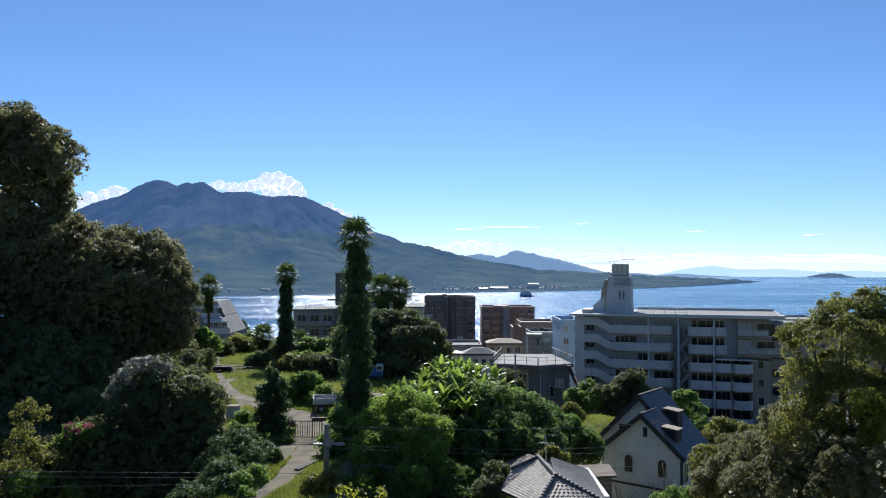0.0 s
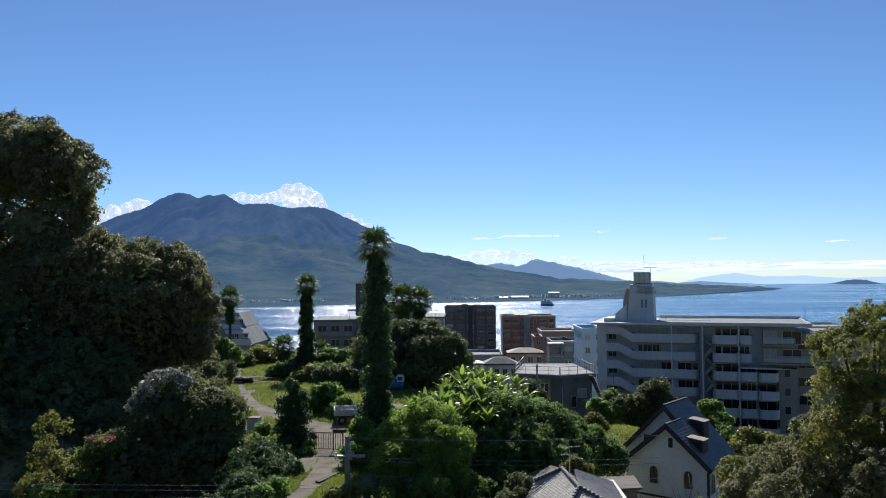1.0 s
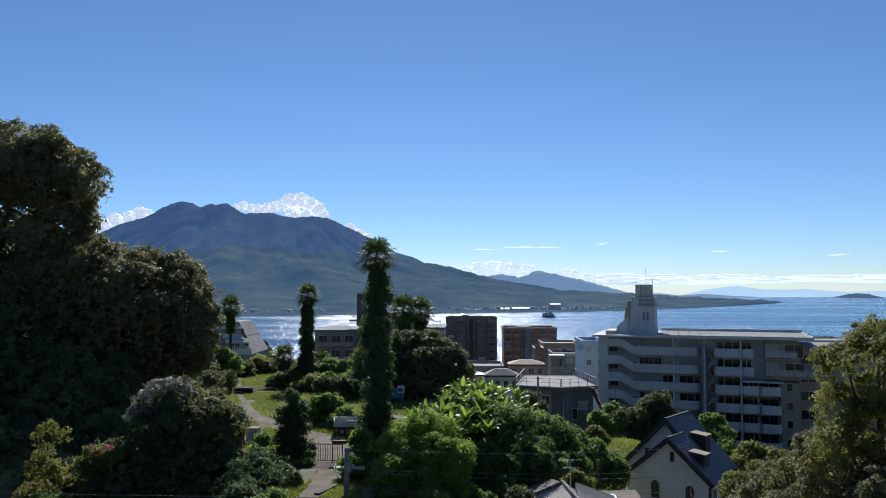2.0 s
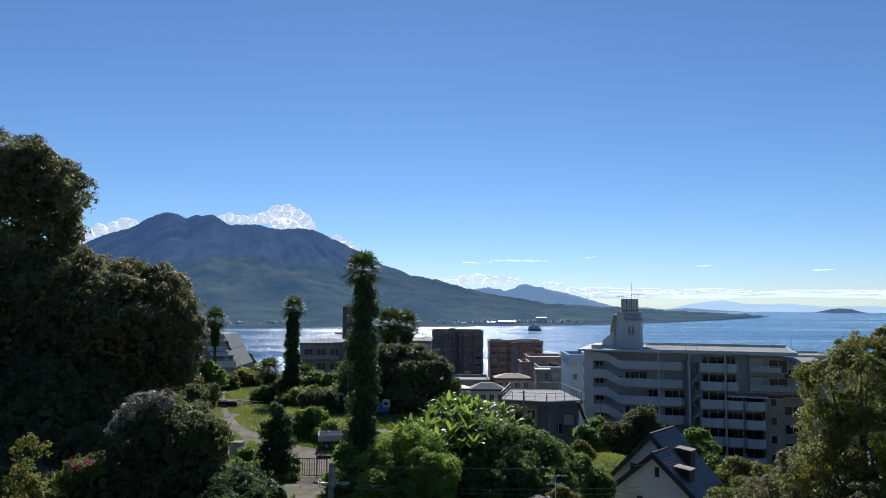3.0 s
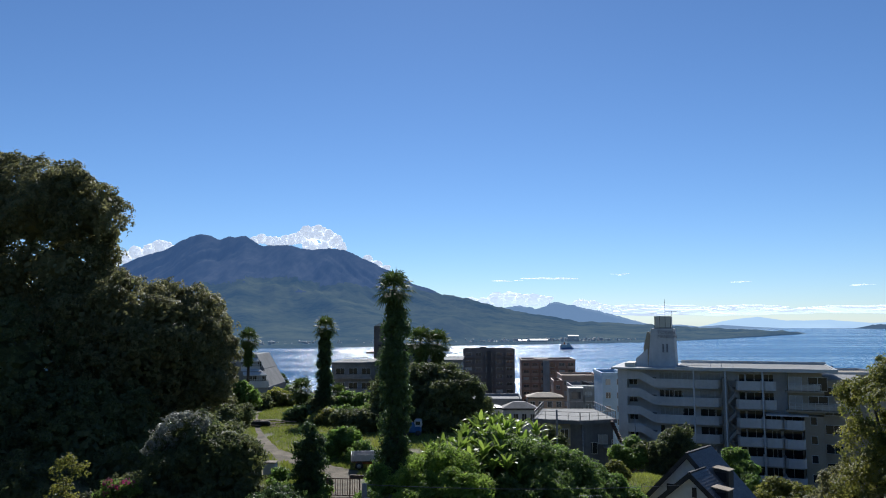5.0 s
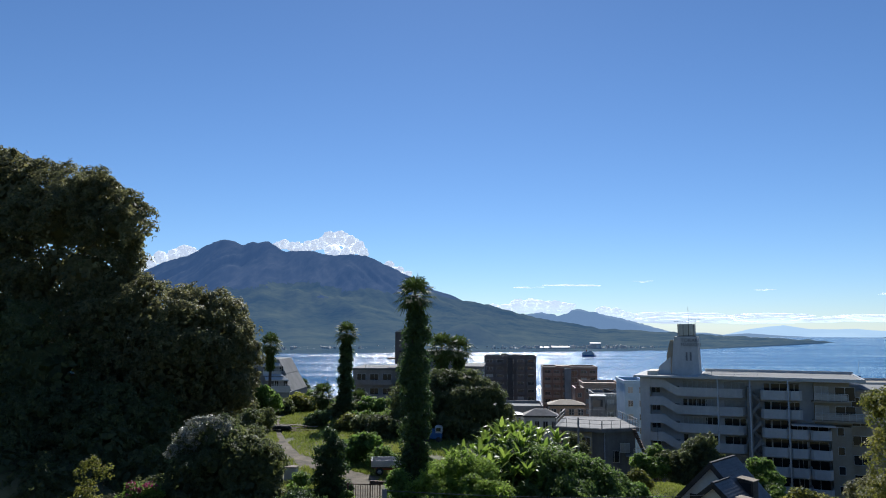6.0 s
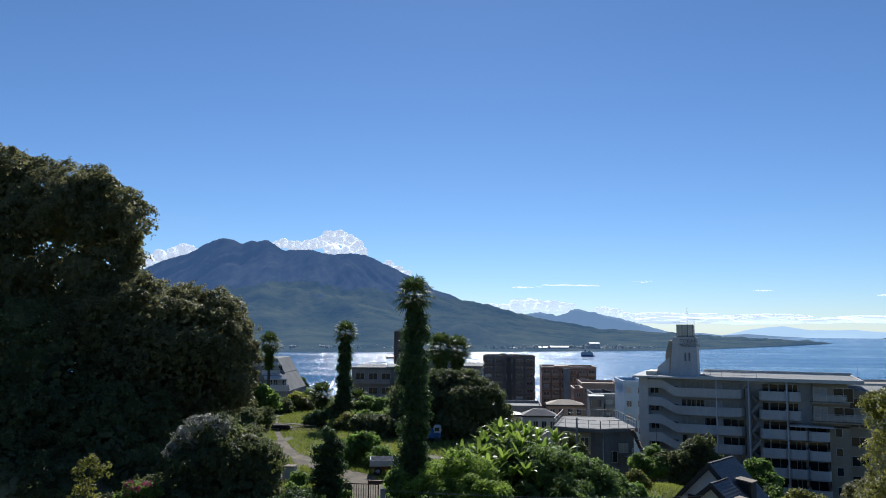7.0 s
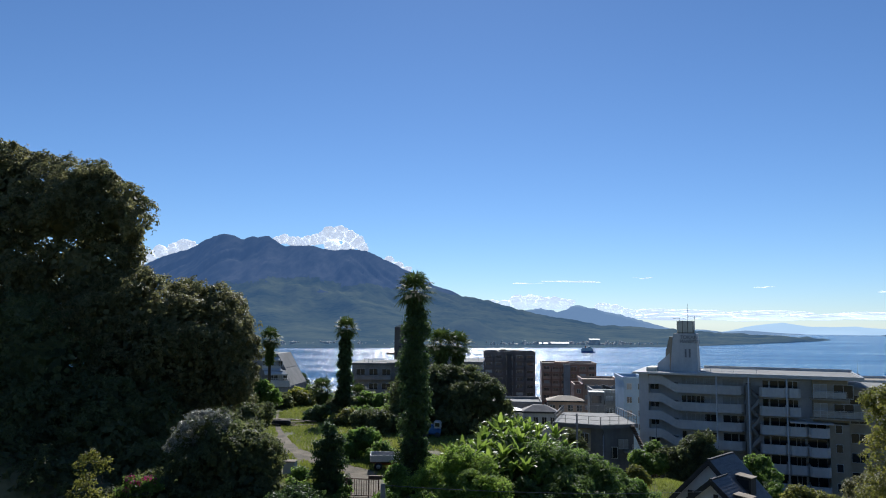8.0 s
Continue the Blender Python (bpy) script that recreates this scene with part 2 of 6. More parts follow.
def slab(bm, outline, z0, z1):
    """An outline in x and y, drawn up from z0 to z1."""
    a = [bm.verts.new((x, y, z0)) for x, y in outline]
    b = [bm.verts.new((x, y, z1)) for x, y in outline]
    bm.faces.new(a[::-1]), bm.faces.new(b)
    for i in range(len(a)):
        j = (i + 1) % len(a)
        bm.faces.new((a[i], a[j], b[j], b[i]))
    return bm


def quad_mesh(name, verts, faces, smooth=False):
    me = bpy.data.meshes.new(name)
    me.from_pydata(np.asarray(verts, float).reshape(-1, 3), [], np.asarray(faces, int).reshape(-1, 4))
    if smooth:
        me.polygons.foreach_set("use_smooth", np.ones(len(me.polygons), bool))
    me.update()
    return me


def tube(points, radii, sides=8):
    """A tapered tube along points: vertices and quads."""
    v, f = [], []
    pts = [Vector(p) for p in points]
    for i, p in enumerate(pts):
        d = (pts[min(i + 1, len(pts) - 1)] - pts[max(i - 1, 0)]).normalized()
        s = d.orthogonal().normalized() if i == 0 else (s - d * s.dot(d)).normalized()
        c = d.cross(s)
        for k in range(sides):
            a = 2 * math.pi * k / sides
            v.append(p + radii[i] * (math.cos(a) * s + math.sin(a) * c))
    for i in range(len(pts) - 1):
        for k in range(sides):
            n = (k + 1) % sides
            f.append((i * sides + k, i * sides + n, (i + 1) * sides + n, (i + 1) * sides + k))
    return [tuple(q) for q in v], f


def tube_mesh(name, points, radii, sides=8):
    v, f = tube(points, radii, sides)
    n = len(radii)
    f.append(tuple(range(4)) if sides == 4 else (0, 1, 2, 3))
    me = bpy.data.meshes.new(name)
    me.from_pydata(v, [], f[:-1] + [tuple(range(sides))[::-1], tuple(range((n - 1) * sides, n * sides))])
    me.polygons.foreach_set("use_smooth", np.ones(len(me.polygons), bool))
    return me


def quad_ball(n=7):
    """A ball of even quads."""
    v, f = [], []
    for ax in range(3):
        for sg in (-1, 1):
            o = len(v)
            for i in range(n + 1):
                for j in range(n + 1):
                    q = [0, 0, 0]
                    q[ax], q[(ax + 1) % 3], q[(ax + 2) % 3] = sg, sg * math.tan((i / n - 0.5) * math.pi / 2), math.tan((j / n - 0.5) * math.pi / 2)
                    v.append(Vector(q).normalized())
            for i in range(n):
                for j in range(n):
                    a = o + i * (n + 1) + j
                    f.append((a, a + n + 1, a + n + 2, a + 1))
    return np.array(v), np.array(f)


SMALL_BALL, MID_BALL, BALL, FINE_BALL = quad_ball(2), quad_ball(3), quad_ball(4), quad_ball(8)


def lump(centre, r, flat=1.0, rough=0.25, freq=1.5, seed=0, ball=BALL):
    """An uneven ball: vertices."""
    v = ball[0]
    s = np.array([noise.fractal(Vector(p) * freq + Vector((seed * 7.1, seed * 3.3, 0)), 0.8, 2.0, 3) for p in v])
    out = v * (r * (1 + rough * s))[:, None]
    out[:, 2] *= flat
    return out + np.array(centre)


def leaf_quads(rng, pos, out, size, droop=0.3, slim=0.45):
    """A folded rhombic leaf at each place, facing roughly along out."""
    n = len(pos)
    nrm = out + rng.normal(0, 0.42, (n, 3)) + np.array((0, 0, 0.2))
    nrm /= np.linalg.norm(nrm, axis=1)[:, None] + 1e-9
    tip = rng.normal(0, 1, (n, 3)) + np.array((0, 0, -droop))
    tip -= nrm * (tip * nrm).sum(1)[:, None]
    tip /= np.linalg.norm(tip, axis=1)[:, None] + 1e-9
    side = np.cross(nrm, tip)
    s = (size * rng.uniform(0.6, 1.35, n))[:, None]
    v = np.stack((pos, pos + tip * s * 0.5 + side * s * slim + nrm * s * 0.12, pos + tip * s, pos + tip * s * 0.5 - side * s * slim + nrm * s * 0.12), 1)
    return v.reshape(-1, 3), np.arange(4 * n).reshape(-1, 4)


def foliage(name, lobes, leaves, size, seed, clump=0.25, core=0.66, slim=0.45, droop=0.3, count=58):
    """A crown: uneven lobes (x, y, z, r[, flat]) carry clumps, clumps carry tufts of leaves, over a closed inner mass."""
    rng = np.random.default_rng(seed)
    leaves, size = int(leaves * 1.06), size * 0.74
    main = len(lobes)
    lobes = [tuple(l) for l in lobes]
    for l in lobes[:main]:
        # boughs that break the outline
        for _ in range(5):
            d = rng.normal(0, 1, 3) + np.array((0, 0, 0.35))
            d /= np.linalg.norm(d)
            q = l[3] * rng.uniform(0.66, 0.92)
            lobes.append((l[0] + d[0] * q, l[1] + d[1] * q, l[2] + d[2] * q, l[3] * rng.uniform(0.24, 0.42)))
    area = np.array([l[3] ** 2 for l in lobes])
    vs, fs, at = [], [], 0
    for k, l in enumerate(lobes):
        c, r, flat = np.array(l[:3], float), l[3], l[4] if len(l) > 4 else 1.0
        n = int(leaves * area[k] / area.sum())
        m = max(7, min(count if k < main else 10, n // 25))
        d = rng.normal(0, 1, (m, 3))
        d[:, 2] = np.where(d[:, 2] < -0.8, -d[:, 2], d[:, 2])
        d /= np.linalg.norm(d, axis=1)[:, None]
        bumpy = np.array([1 + 0.25 * noise.noise(Vector(q) * 2.3 + Vector((seed + k * 1.7, 0, 0))) for q in d])
        cc = d * (r * bumpy * (0.66 + 0.24 * rng.random(m) ** 0.6))[:, None]
        rad = r * clump * rng.uniform(0.55, 1.3, m)
        # tufts on the domes of the clumps
        nt = max(m, n // 5)
        who = rng.choice(m, nt, p=rad ** 2 / (rad ** 2).sum())
        off = rng.normal(0, 1, (nt, 3)) + 0.5 * d[who] + np.array((0, 0, 0.65))
        off /= np.linalg.norm(off, axis=1)[:, None]
        reach = np.where(rng.random(nt) < 0.07, rng.uniform(1.1, 1.45, nt), rng.uniform(0.82, 1.08, nt))
        tuft = cc[who] + off * (rad[who] * reach)[:, None] * np.array((1, 1, 0.7))
        # none deep inside the neighbouring lobes
        free = np.ones(nt, bool)
        for j in range(main):
            if j != k:
                free &= np.linalg.norm(tuft + c - np.array(lobes[j][:3]), axis=1) > 0.78 * lobes[j][3]
        if free.sum() < 3:
            continue
        # leaves splayed over each tuft
        of = rng.choice(np.flatnonzero(free)[:max(3, n // 9)], n) if free.mean() > 0.25 else rng.choice(np.flatnonzero(free), n // 2)
        n = len(of)
        splay = rng.normal(0, 1, (n, 3)) + off[of] * 0.6
        splay /= np.linalg.norm(splay, axis=1)[:, None]
        p = tuft[of] + splay * (size * rng.uniform(0.5, 1.5, n))[:, None]
        p[:, 2] *= flat
        v, f = leaf_quads(rng, p + c, off[of] * 0.9 + splay * 0.6, size, droop, slim)
        vs.append(v), fs.append(f + at)
        at += len(v)
        if core:
            if k < main:
                # looser, larger leaves behind the tufts
                q = int(min(1000, 120 + 170 * r))
                d = rng.normal(0, 1, (q, 3))
                d /= np.linalg.norm(d, axis=1)[:, None]
                p = d * (r * rng.uniform(0.62, 0.84, q))[:, None]
                p[:, 2] *= flat
                v, f = leaf_quads(rng, p + c, d, min(r * 0.2, 0.5), droop, 0.5)
                vs.append(v), fs.append(f + at)
                at += len(v)
            v = lump(c, r * (0.26 + 0.34 * core), flat * 0.9, 0.3, 2.2, seed + k, BALL if k < main else SMALL_BALL)
            ball = BALL if k < main else SMALL_BALL
            vs.append(v), fs.append(ball[1] + at)
            at += len(v)
    return quad_mesh(name, np.concatenate(vs), np.concatenate(fs))


def tree(name, base, lobes, leaves, size, seed, mat, label, category="tree", trunk=0.3, group="", trunk_name="trunk", **more):
    """A tapered trunk, limbs to the main lobes, and a crown."""
    b = Vector((base[0], base[1], ground_z(base[0], base[1])))
    t = thing(name, Matrix.Translation(b), label, category, group)
    rng = random.Random(seed)
    loc = [(l[0] - b.x, l[1] - b.y, l[2] - b.z, *l[3:]) for l in lobes]
    mid = Vector((sum(l[0] for l in loc), sum(l[1] for l in loc), sum(l[2] for l in loc))) / len(loc)
    fork = Vector((mid.x * 0.45, mid.y * 0.45, max(0.4, mid.z * 0.45)))
    if trunk:
        part(trunk_name, tube_mesh("trunk", [(0, 0, -0.6), (fork.x * 0.25, fork.y * 0.2, fork.z * 0.45), tuple(fork)], [trunk * 1.25, trunk, trunk * 0.75]), BARK, t)
        for l in sorted(loc, key=lambda q: -q[3])[:7]:
            e = Vector(l[:3])
            k = fork.lerp(e, 0.5) + Vector((rng.uniform(-0.3, 0.3), rng.uniform(-0.3, 0.3), 0.12 * l[3]))
            part("limb", tube_mesh("limb", [tuple(fork), tuple(k), tuple(e + Vector((0, 0, 0.5 * l[3])))], [trunk * 0.6, trunk * 0.4, trunk * 0.1], 6), BARK, t)
    part("crown", foliage("crown", loc, leaves, size, seed, **more), mat, t)
    return t


# ---- the land, the sea and the distance ----
def ease(a, b, x):
    t = min(1.0, max(0.0, (x - a) / (b - a)))
    return t * t * (3 - 2 * t)


def ground_z(x, y):
    """Height of the land: a terrace on the hillside, a slope down to the town, the shore."""
    left = 38.4 + 9.9 * (1 - ease(3, 23, y)) + 5.0 * ease(24, 48, -x) * ease(30, 50, y) * (1 - ease(80, 110, y))
    left -= 7.0 * ease(11, 16, -x) * (1 - ease(42, 50, y)) * ease(6, 18, y)
    left -= 5.0 * ease(-5.2, -2.5, x) * (1 - ease(42, 48, y)) * ease(6, 18, y)
    left += (3 - left) * ease(108, 230, y)
    right = float(np.interp(y, [0, 3, 14, 30, 42, 60, 90, 122, 180, 230], [48.3, 48.3, 43.5, 38, 34.5, 31.5, 29.5, 23, 10, 3]))
    right += 3.0 * math.exp(-((x - 18) / 6.0) ** 2 - ((y - 88) / 12.0) ** 2)
    k = ease(-1, 10, x + 0.06 * max(0, y - 50))
    z = left + (right - left) * k
    if y > 420:
        z = 3 - 8 * ease(425, 465, y)
    return z + 0.03 * noise.noise(Vector((x * 0.2, y * 0.2, 0))) * (1 if y < 200 else 0)


def make_ground():
    xs = sorted(set([-1500, -1000, -700, -500, -350] + [round(-250 + 5 * i, 2) for i in range(37)] + [round(-68 + 1.6 * i, 2) for i in range(86)] + [75 + 6 * i for i in range(30)] + [280, 350, 500, 700, 1000, 1500]))
    ys = [-400, -200, -100, -60, -30, -15] + [-8 + 1.6 * i for i in range(90)] + [138 + 6 * i for i in range(56)] + [480]
    v = [(x, y, ground_z(x, y)) for y in ys for x in xs]
    n = len(xs)
    f = [(j * n + i, j * n + i + 1, (j + 1) * n + i + 1, (j + 1) * n + i) for j in range(len(ys) - 1) for i in range(n - 1)]
    me = quad_mesh("ground", v, f, True)
    me.materials.append(SOIL), me.materials.append(ASPHALT)
    me.polygons.foreach_set("material_index", np.array([1 if v[q[0]][1] > 175 else 0 for q in f], np.int32))
    tagged(new("ground", me), "hillside of grass and soil falling to the seaside town", "ground", kind="structure")
    # the sea: rings of one flat sheet
    vs, fs, k = [], [], 160
    rs = [0, 300, 600, 1200, 2400, 4900]
    for r in rs[1:]:
        vs += [(r * math.cos(2 * math.pi * i / k), r * math.sin(2 * math.pi * i / k), 0) for i in range(k)]
    for a in range(len(rs) - 2):
        fs += [(a * k + i, a * k + (i + 1) % k, (a + 1) * k + (i + 1) % k, (a + 1) * k + i) for i in range(k)]
    me = quad_mesh("water", vs, fs)
    me.materials.append(SEA)
    tagged(new("water", me), "blue rippled bay glittering under the morning sun", "sea", kind="structure")


make_ground()

RIDGE = ((-2733.63, 62.7), (-2293.67, 160.91), (-1926.03, 210.07), (-1619.9, 286.34), (-1497.59, 338.06), (-1382.35, 370.1), (-1323.72, 409.55),
         (-1264.86, 429.28), (-1210.72, 429.28), (-1156.39, 407.08), (-1117.13, 419.42), (-1040.85, 419.42), (-966.72, 377.49),
         (-895.41, 382.42), (-821.55, 372.56), (-742.76, 357.77), (-698.53, 365.17), (-597.66, 360.24), (-521.25, 318.35), (-398.14, 264.19),
         (-292.33, 205.15), (-169.44, 160.91), (-83.48, 146.17), (39.28, 114.24), (161.99, 82.33), (296.93, 62.7), (419.55, 40.63), (677.1, 28.37),
         (799.73, 23.46), (897.79, 13.66), (1143.0, 3.85), (1290.07, -5.95), (1375.83, -13.31))


def make_volcano():
    cols, rows, back = 420, 110, 14
    rx, rz = [p[0] for p in RIDGE], [p[1] for p in RIDGE]
    v = []
    for i in range(cols + 1):
        x = rx[0] + (rx[-1] - rx[0]) * i / cols
        b = x / 3300.0
        top = float(np.interp(x, rx, rz)) + 5.5 * noise.fractal(Vector((x * 0.026, 3.3, 0)), 0.75, 2.1, 6) * ease(1360, 900, x)
        far = float(np.interp(b, (0.22, 0.35, 0.417), (3300, 3000, 2870)))
        top = max(50 + (top - 50) * far / 3300, 1.5) + 2.5 * max(0, noise.noise(Vector((x * 0.05, 8.0, 0))))
        shore = float(np.interp(b, (-0.9, -0.3, 0.0, 0.2, 0.28, 0.35, 0.40, 0.417), (1450, 1370, 1530, 1700, 1920, 2230, 2560, 2860)))
        shore += 25 * noise.fractal(Vector((b * 30, 0, 1.0)), 1.0, 2.0, 4)
        for j in range(rows + back + 1):
            if j <= rows:
                t = j / rows
                d = shore + (far - shore) * t
                g = 0.26 * t + 0.74 * t ** 2.7
                z = top * g
                ang, rho = math.atan2(b * d + 900, 3650 - d), math.hypot(b * d + 900, 3650 - d) / 1000
                gully = noise.fractal(Vector((ang * 7, rho * 1.1, 5.0)), 0.8, 2.1, 6)
                hill = noise.fractal(Vector((b * 11, t * 7, 9.0)), 0.9, 2.1, 4)
                z += ((top * 0.085 * gully + top * 0.02 * noise.noise(Vector((ang * 34, rho * 5, 2.0)))) * ease(0.15, 0.7, t) + 9 * hill * ease(0.02, 0.3, t) * min(1, top / 120)) * (1 - ease(0.86, 1.0, t)) + 3.0 * ease(0, 0.012, t)
                z += 46 * math.exp(-((b + 0.045) / 0.045) ** 2 - ((t - 0.17) / 0.07) ** 2) * min(1, top / 150)
            else:
                t = (j - rows) / back
                d, z = far + 1100 * t, top * (1 - t) ** 1.5
            if b > 0.2 and 0 < j <= rows:
                z += 6 * max(0, noise.fractal(Vector((b * 90, t * 9, 4.0)), 0.9, 2.1, 3)) * ease(0.0, 0.1, t)
            z = z * ease(0.4185, 0.385, b) if b > 0.38 else z
            v.append((b * d, d, max(z, 0.3 if j else -1.0) if j <= rows else z - 4.0 * t - 0.5))
    n = rows + back + 1
    f = [(i * n + j, (i + 1) * n + j, (i + 1) * n + j + 1, i * n + j + 1) for i in range(cols) for j in range(n - 1)]
    me = quad_mesh("volcano", v, f, True)
    # both materials emit blue, painting the haze in front of the slopes
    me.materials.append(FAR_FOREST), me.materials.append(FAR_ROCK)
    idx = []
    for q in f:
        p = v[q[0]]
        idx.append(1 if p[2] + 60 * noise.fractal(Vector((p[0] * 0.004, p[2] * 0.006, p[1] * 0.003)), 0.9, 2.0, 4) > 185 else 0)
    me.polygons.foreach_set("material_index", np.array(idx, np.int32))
    tagged(new("volcano", me), "volcano with gullied rocky cone and wooded foot, blue haze painted in as glow", "volcano", kind="structure")


make_volcano()


def far_range(name, outline, d, mat, label, wild=4.0, freq=0.01):
    """A range of hills: a ridge line (x, z) at distance d, sloping to the sea in front and behind."""
    xs, zs = [p[0] for p in outline], [p[1] for p in outline]
    v, cols, rows = [], 160, 10
    for i in range(cols + 1):
        x = xs[0] + (xs[-1] - xs[0]) * i / cols
        top = max(0.5, float(np.interp(x, xs, zs)) + wild * noise.fractal(Vector((x * freq, d, 0)), 0.8, 2.1, 5))
        for j in range(rows + 1):
            t = j / rows * 2 - 1
            q = top * (1 - abs(t)) ** 1.2 * (1 + 0.12 * noise.noise(Vector((x * 0.01, t * 3, d))) * (1 - abs(t)) * (abs(t) > 0.01))
            v.append((x, d + 150 * t, q - 1.0))
    n = rows + 1
    f = [(i * n + j, (i + 1) * n + j, (i + 1) * n + j + 1, i * n + j + 1) for i in range(cols) for j in range(rows)]
    me = quad_mesh(name, v, f, True)
    me.materials.append(mat)
    tagged(new(name, me), label, "mountains", kind="structure")


# the haze over these hills is emission in their materials
far_range("backdrop_range", ((-13.08, 66.98), (134.19, 125.87), (216.03, 135.69), (314.18, 116.05), (396.07, 145.52), (438.64, 155.34), (510.6, 135.69), (657.78, 106.24), (804.86, 66.98), (902.85, 37.54), (1000.84, 11.39)), 4400, FAR_RANGE, "mountains of the far peninsula, blue haze painted in as glow", 9.0, 0.016)
far_range("backdrop_foothills", ((846.79, 4.34), (979.19, 20.87), (1144.61, 24.17), (1243.76, 10.95), (1376.15, 20.87), (1574.52, 7.64), (1673.72, 4.34)), 4450, FAR_RANGE, "low foothills beyond the cape, haze painted in as glow", 1.0)
far_range("backdrop_coast", ((1265.04, 2.29), (1472.79, 47.21), (1645.84, 67.95), (1818.48, 43.75), (2060.52, 47.21), (2302.31, 29.93), (2544.39, 36.84), (2820.79, 26.47), (3166.06, 2.29)), 4650, FAINT_RANGE, "faint far coast, the haze over it painted in as glow", 3.0)
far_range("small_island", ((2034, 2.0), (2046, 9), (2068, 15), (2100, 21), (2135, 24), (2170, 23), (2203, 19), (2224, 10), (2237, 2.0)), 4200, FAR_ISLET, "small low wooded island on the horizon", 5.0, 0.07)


def cloud(name, puffs, seed, label, flat=0.85, small=12, long=1.0, mat=CLOUD, rough=0.34):
    """Billows: each puff a large uneven ball with smaller ones crowding over it."""
    rng = random.Random(seed)
    vs, fs, at = [], [], 0
    for x, y, z, r in puffs:
        for k in range(small + 1):
            ball = MID_BALL if k else FINE_BALL
            q = r * rng.uniform(0.3, 0.58) if k else r * 1.05
            d = Vector((rng.gauss(0, 1), rng.gauss(0, 0.8), rng.gauss(0.35, 0.8))).normalized() * (r * rng.uniform(0.7, 1.0) if k else 0)
            v = lump((0, 0, 0), q, flat, rough, 2.3, seed + len(vs), ball)
            v = (v + np.array((d.x, d.y, d.z * flat))) * np.array((long, 1, 1)) + np.array((x, y, z))
            vs.append(v), fs.append(ball[1] + at)
            at += len(v)
    me = quad_mesh(name, np.concatenate(vs), np.concatenate(fs), True)
    me.materials.append(mat)
    tagged(new(name, me), label, "cloud", kind="structure")


cloud("cloud_crater", ((-1120, 3700, 448, 20), (-1090, 3700, 455, 24), (-1050, 3700, 446, 24), (-1012, 3700, 438, 26), (-968, 3700, 444, 26), (-930, 3700, 452, 28), (-885, 3700, 458, 32), (-850, 3680, 482, 34), (-806, 3690, 480, 38), (-760, 3700, 462, 36), (-720, 3700, 438, 32), (-690, 3700, 408, 26), (-838.37, 3700, 408.91, 38.52), (-769.43, 3700, 408.91, 33.02)), 3, "white steam cloud over the crater rim")
cloud("cloud_shoulder", ((-1594.13, 3700, 419.96, 35.77), (-1651.83, 3700, 400.62, 33.02), (-1720.64, 3700, 389.56, 33.02), (-1775.46, 3700, 361.94, 33.02), (-1830.39, 3700, 345.37, 30.27), (-1541.61, 3700, 408.91, 22.01)), 5, "white cloud behind the volcano shoulder")
cloud("cloud_flank", ((-556.84, 3700, 348.13, 22.01), (-512.65, 3700, 323.28, 22.01), (-468.48, 3700, 301.2, 19.26)), 7, "small white cloud behind the volcano flank")
cloud("cloud_range", ((20.54, 4600, 156.71, 37.63), (95.83, 4600, 170.4, 47.89), (164.29, 4600, 177.25, 47.89), (232.72, 4600, 166.98, 47.89), (301.18, 4600, 170.4, 47.89), (373.03, 4600, 163.55, 37.63), (595.42, 4600, 146.44, 34.21), (663.82, 4600, 136.17, 34.21), (-65.02, 4600, 170.4, 23.95), (739.02, 4600, 115.64, 30.79)), 9, "white cumulus bank behind the far peninsula", 0.7, 12, 1.25, CLOUD_HAZY)


def cloud_bank(name, x0, x1, z, spread, d, count, seed, label, r0, r1, flat=0.3, long=2.4):
    """A layer of long low billows."""
    rng = random.Random(seed)
    cloud(name, [(rng.uniform(x0, x1), d + rng.uniform(-60, 60), z + rng.uniform(-1, 1) * spread, rng.uniform(r0, r1)) for _ in range(count)], seed, label, flat, 3, long, CLOUD_HAZY, 0.3)


cloud_bank("cloud_bank", 850, 1700, 108, 15, 4750, 34, 11, "long white cloud bank low over the horizon", 40, 75)
cloud_bank("cloud_bank_far", 1600, 3300, 108, 18, 4780, 46, 12, "thin hazy cloud bank low over the horizon", 22, 58, 0.22, 3.4)
for streak, (x0, x1, z, count, r0, r1) in enumerate(((293.95, 552.9, 306.04, 14, 8, 20), (83.98, 230.94, 292.03, 8, 6, 12), (738.44, 878.43, 327.06, 7, 4, 9), (1525.47, 1612.94, 278.02, 6, 5, 11), (2242.47, 2329.93, 257.01, 6, 5, 11))):
    cloud_bank("cloud_wisp", x0, x1, z, 2.0, 4700, count, 13 + streak, "thin streak of white cloud", r0, r1, 0.16, 3.0)


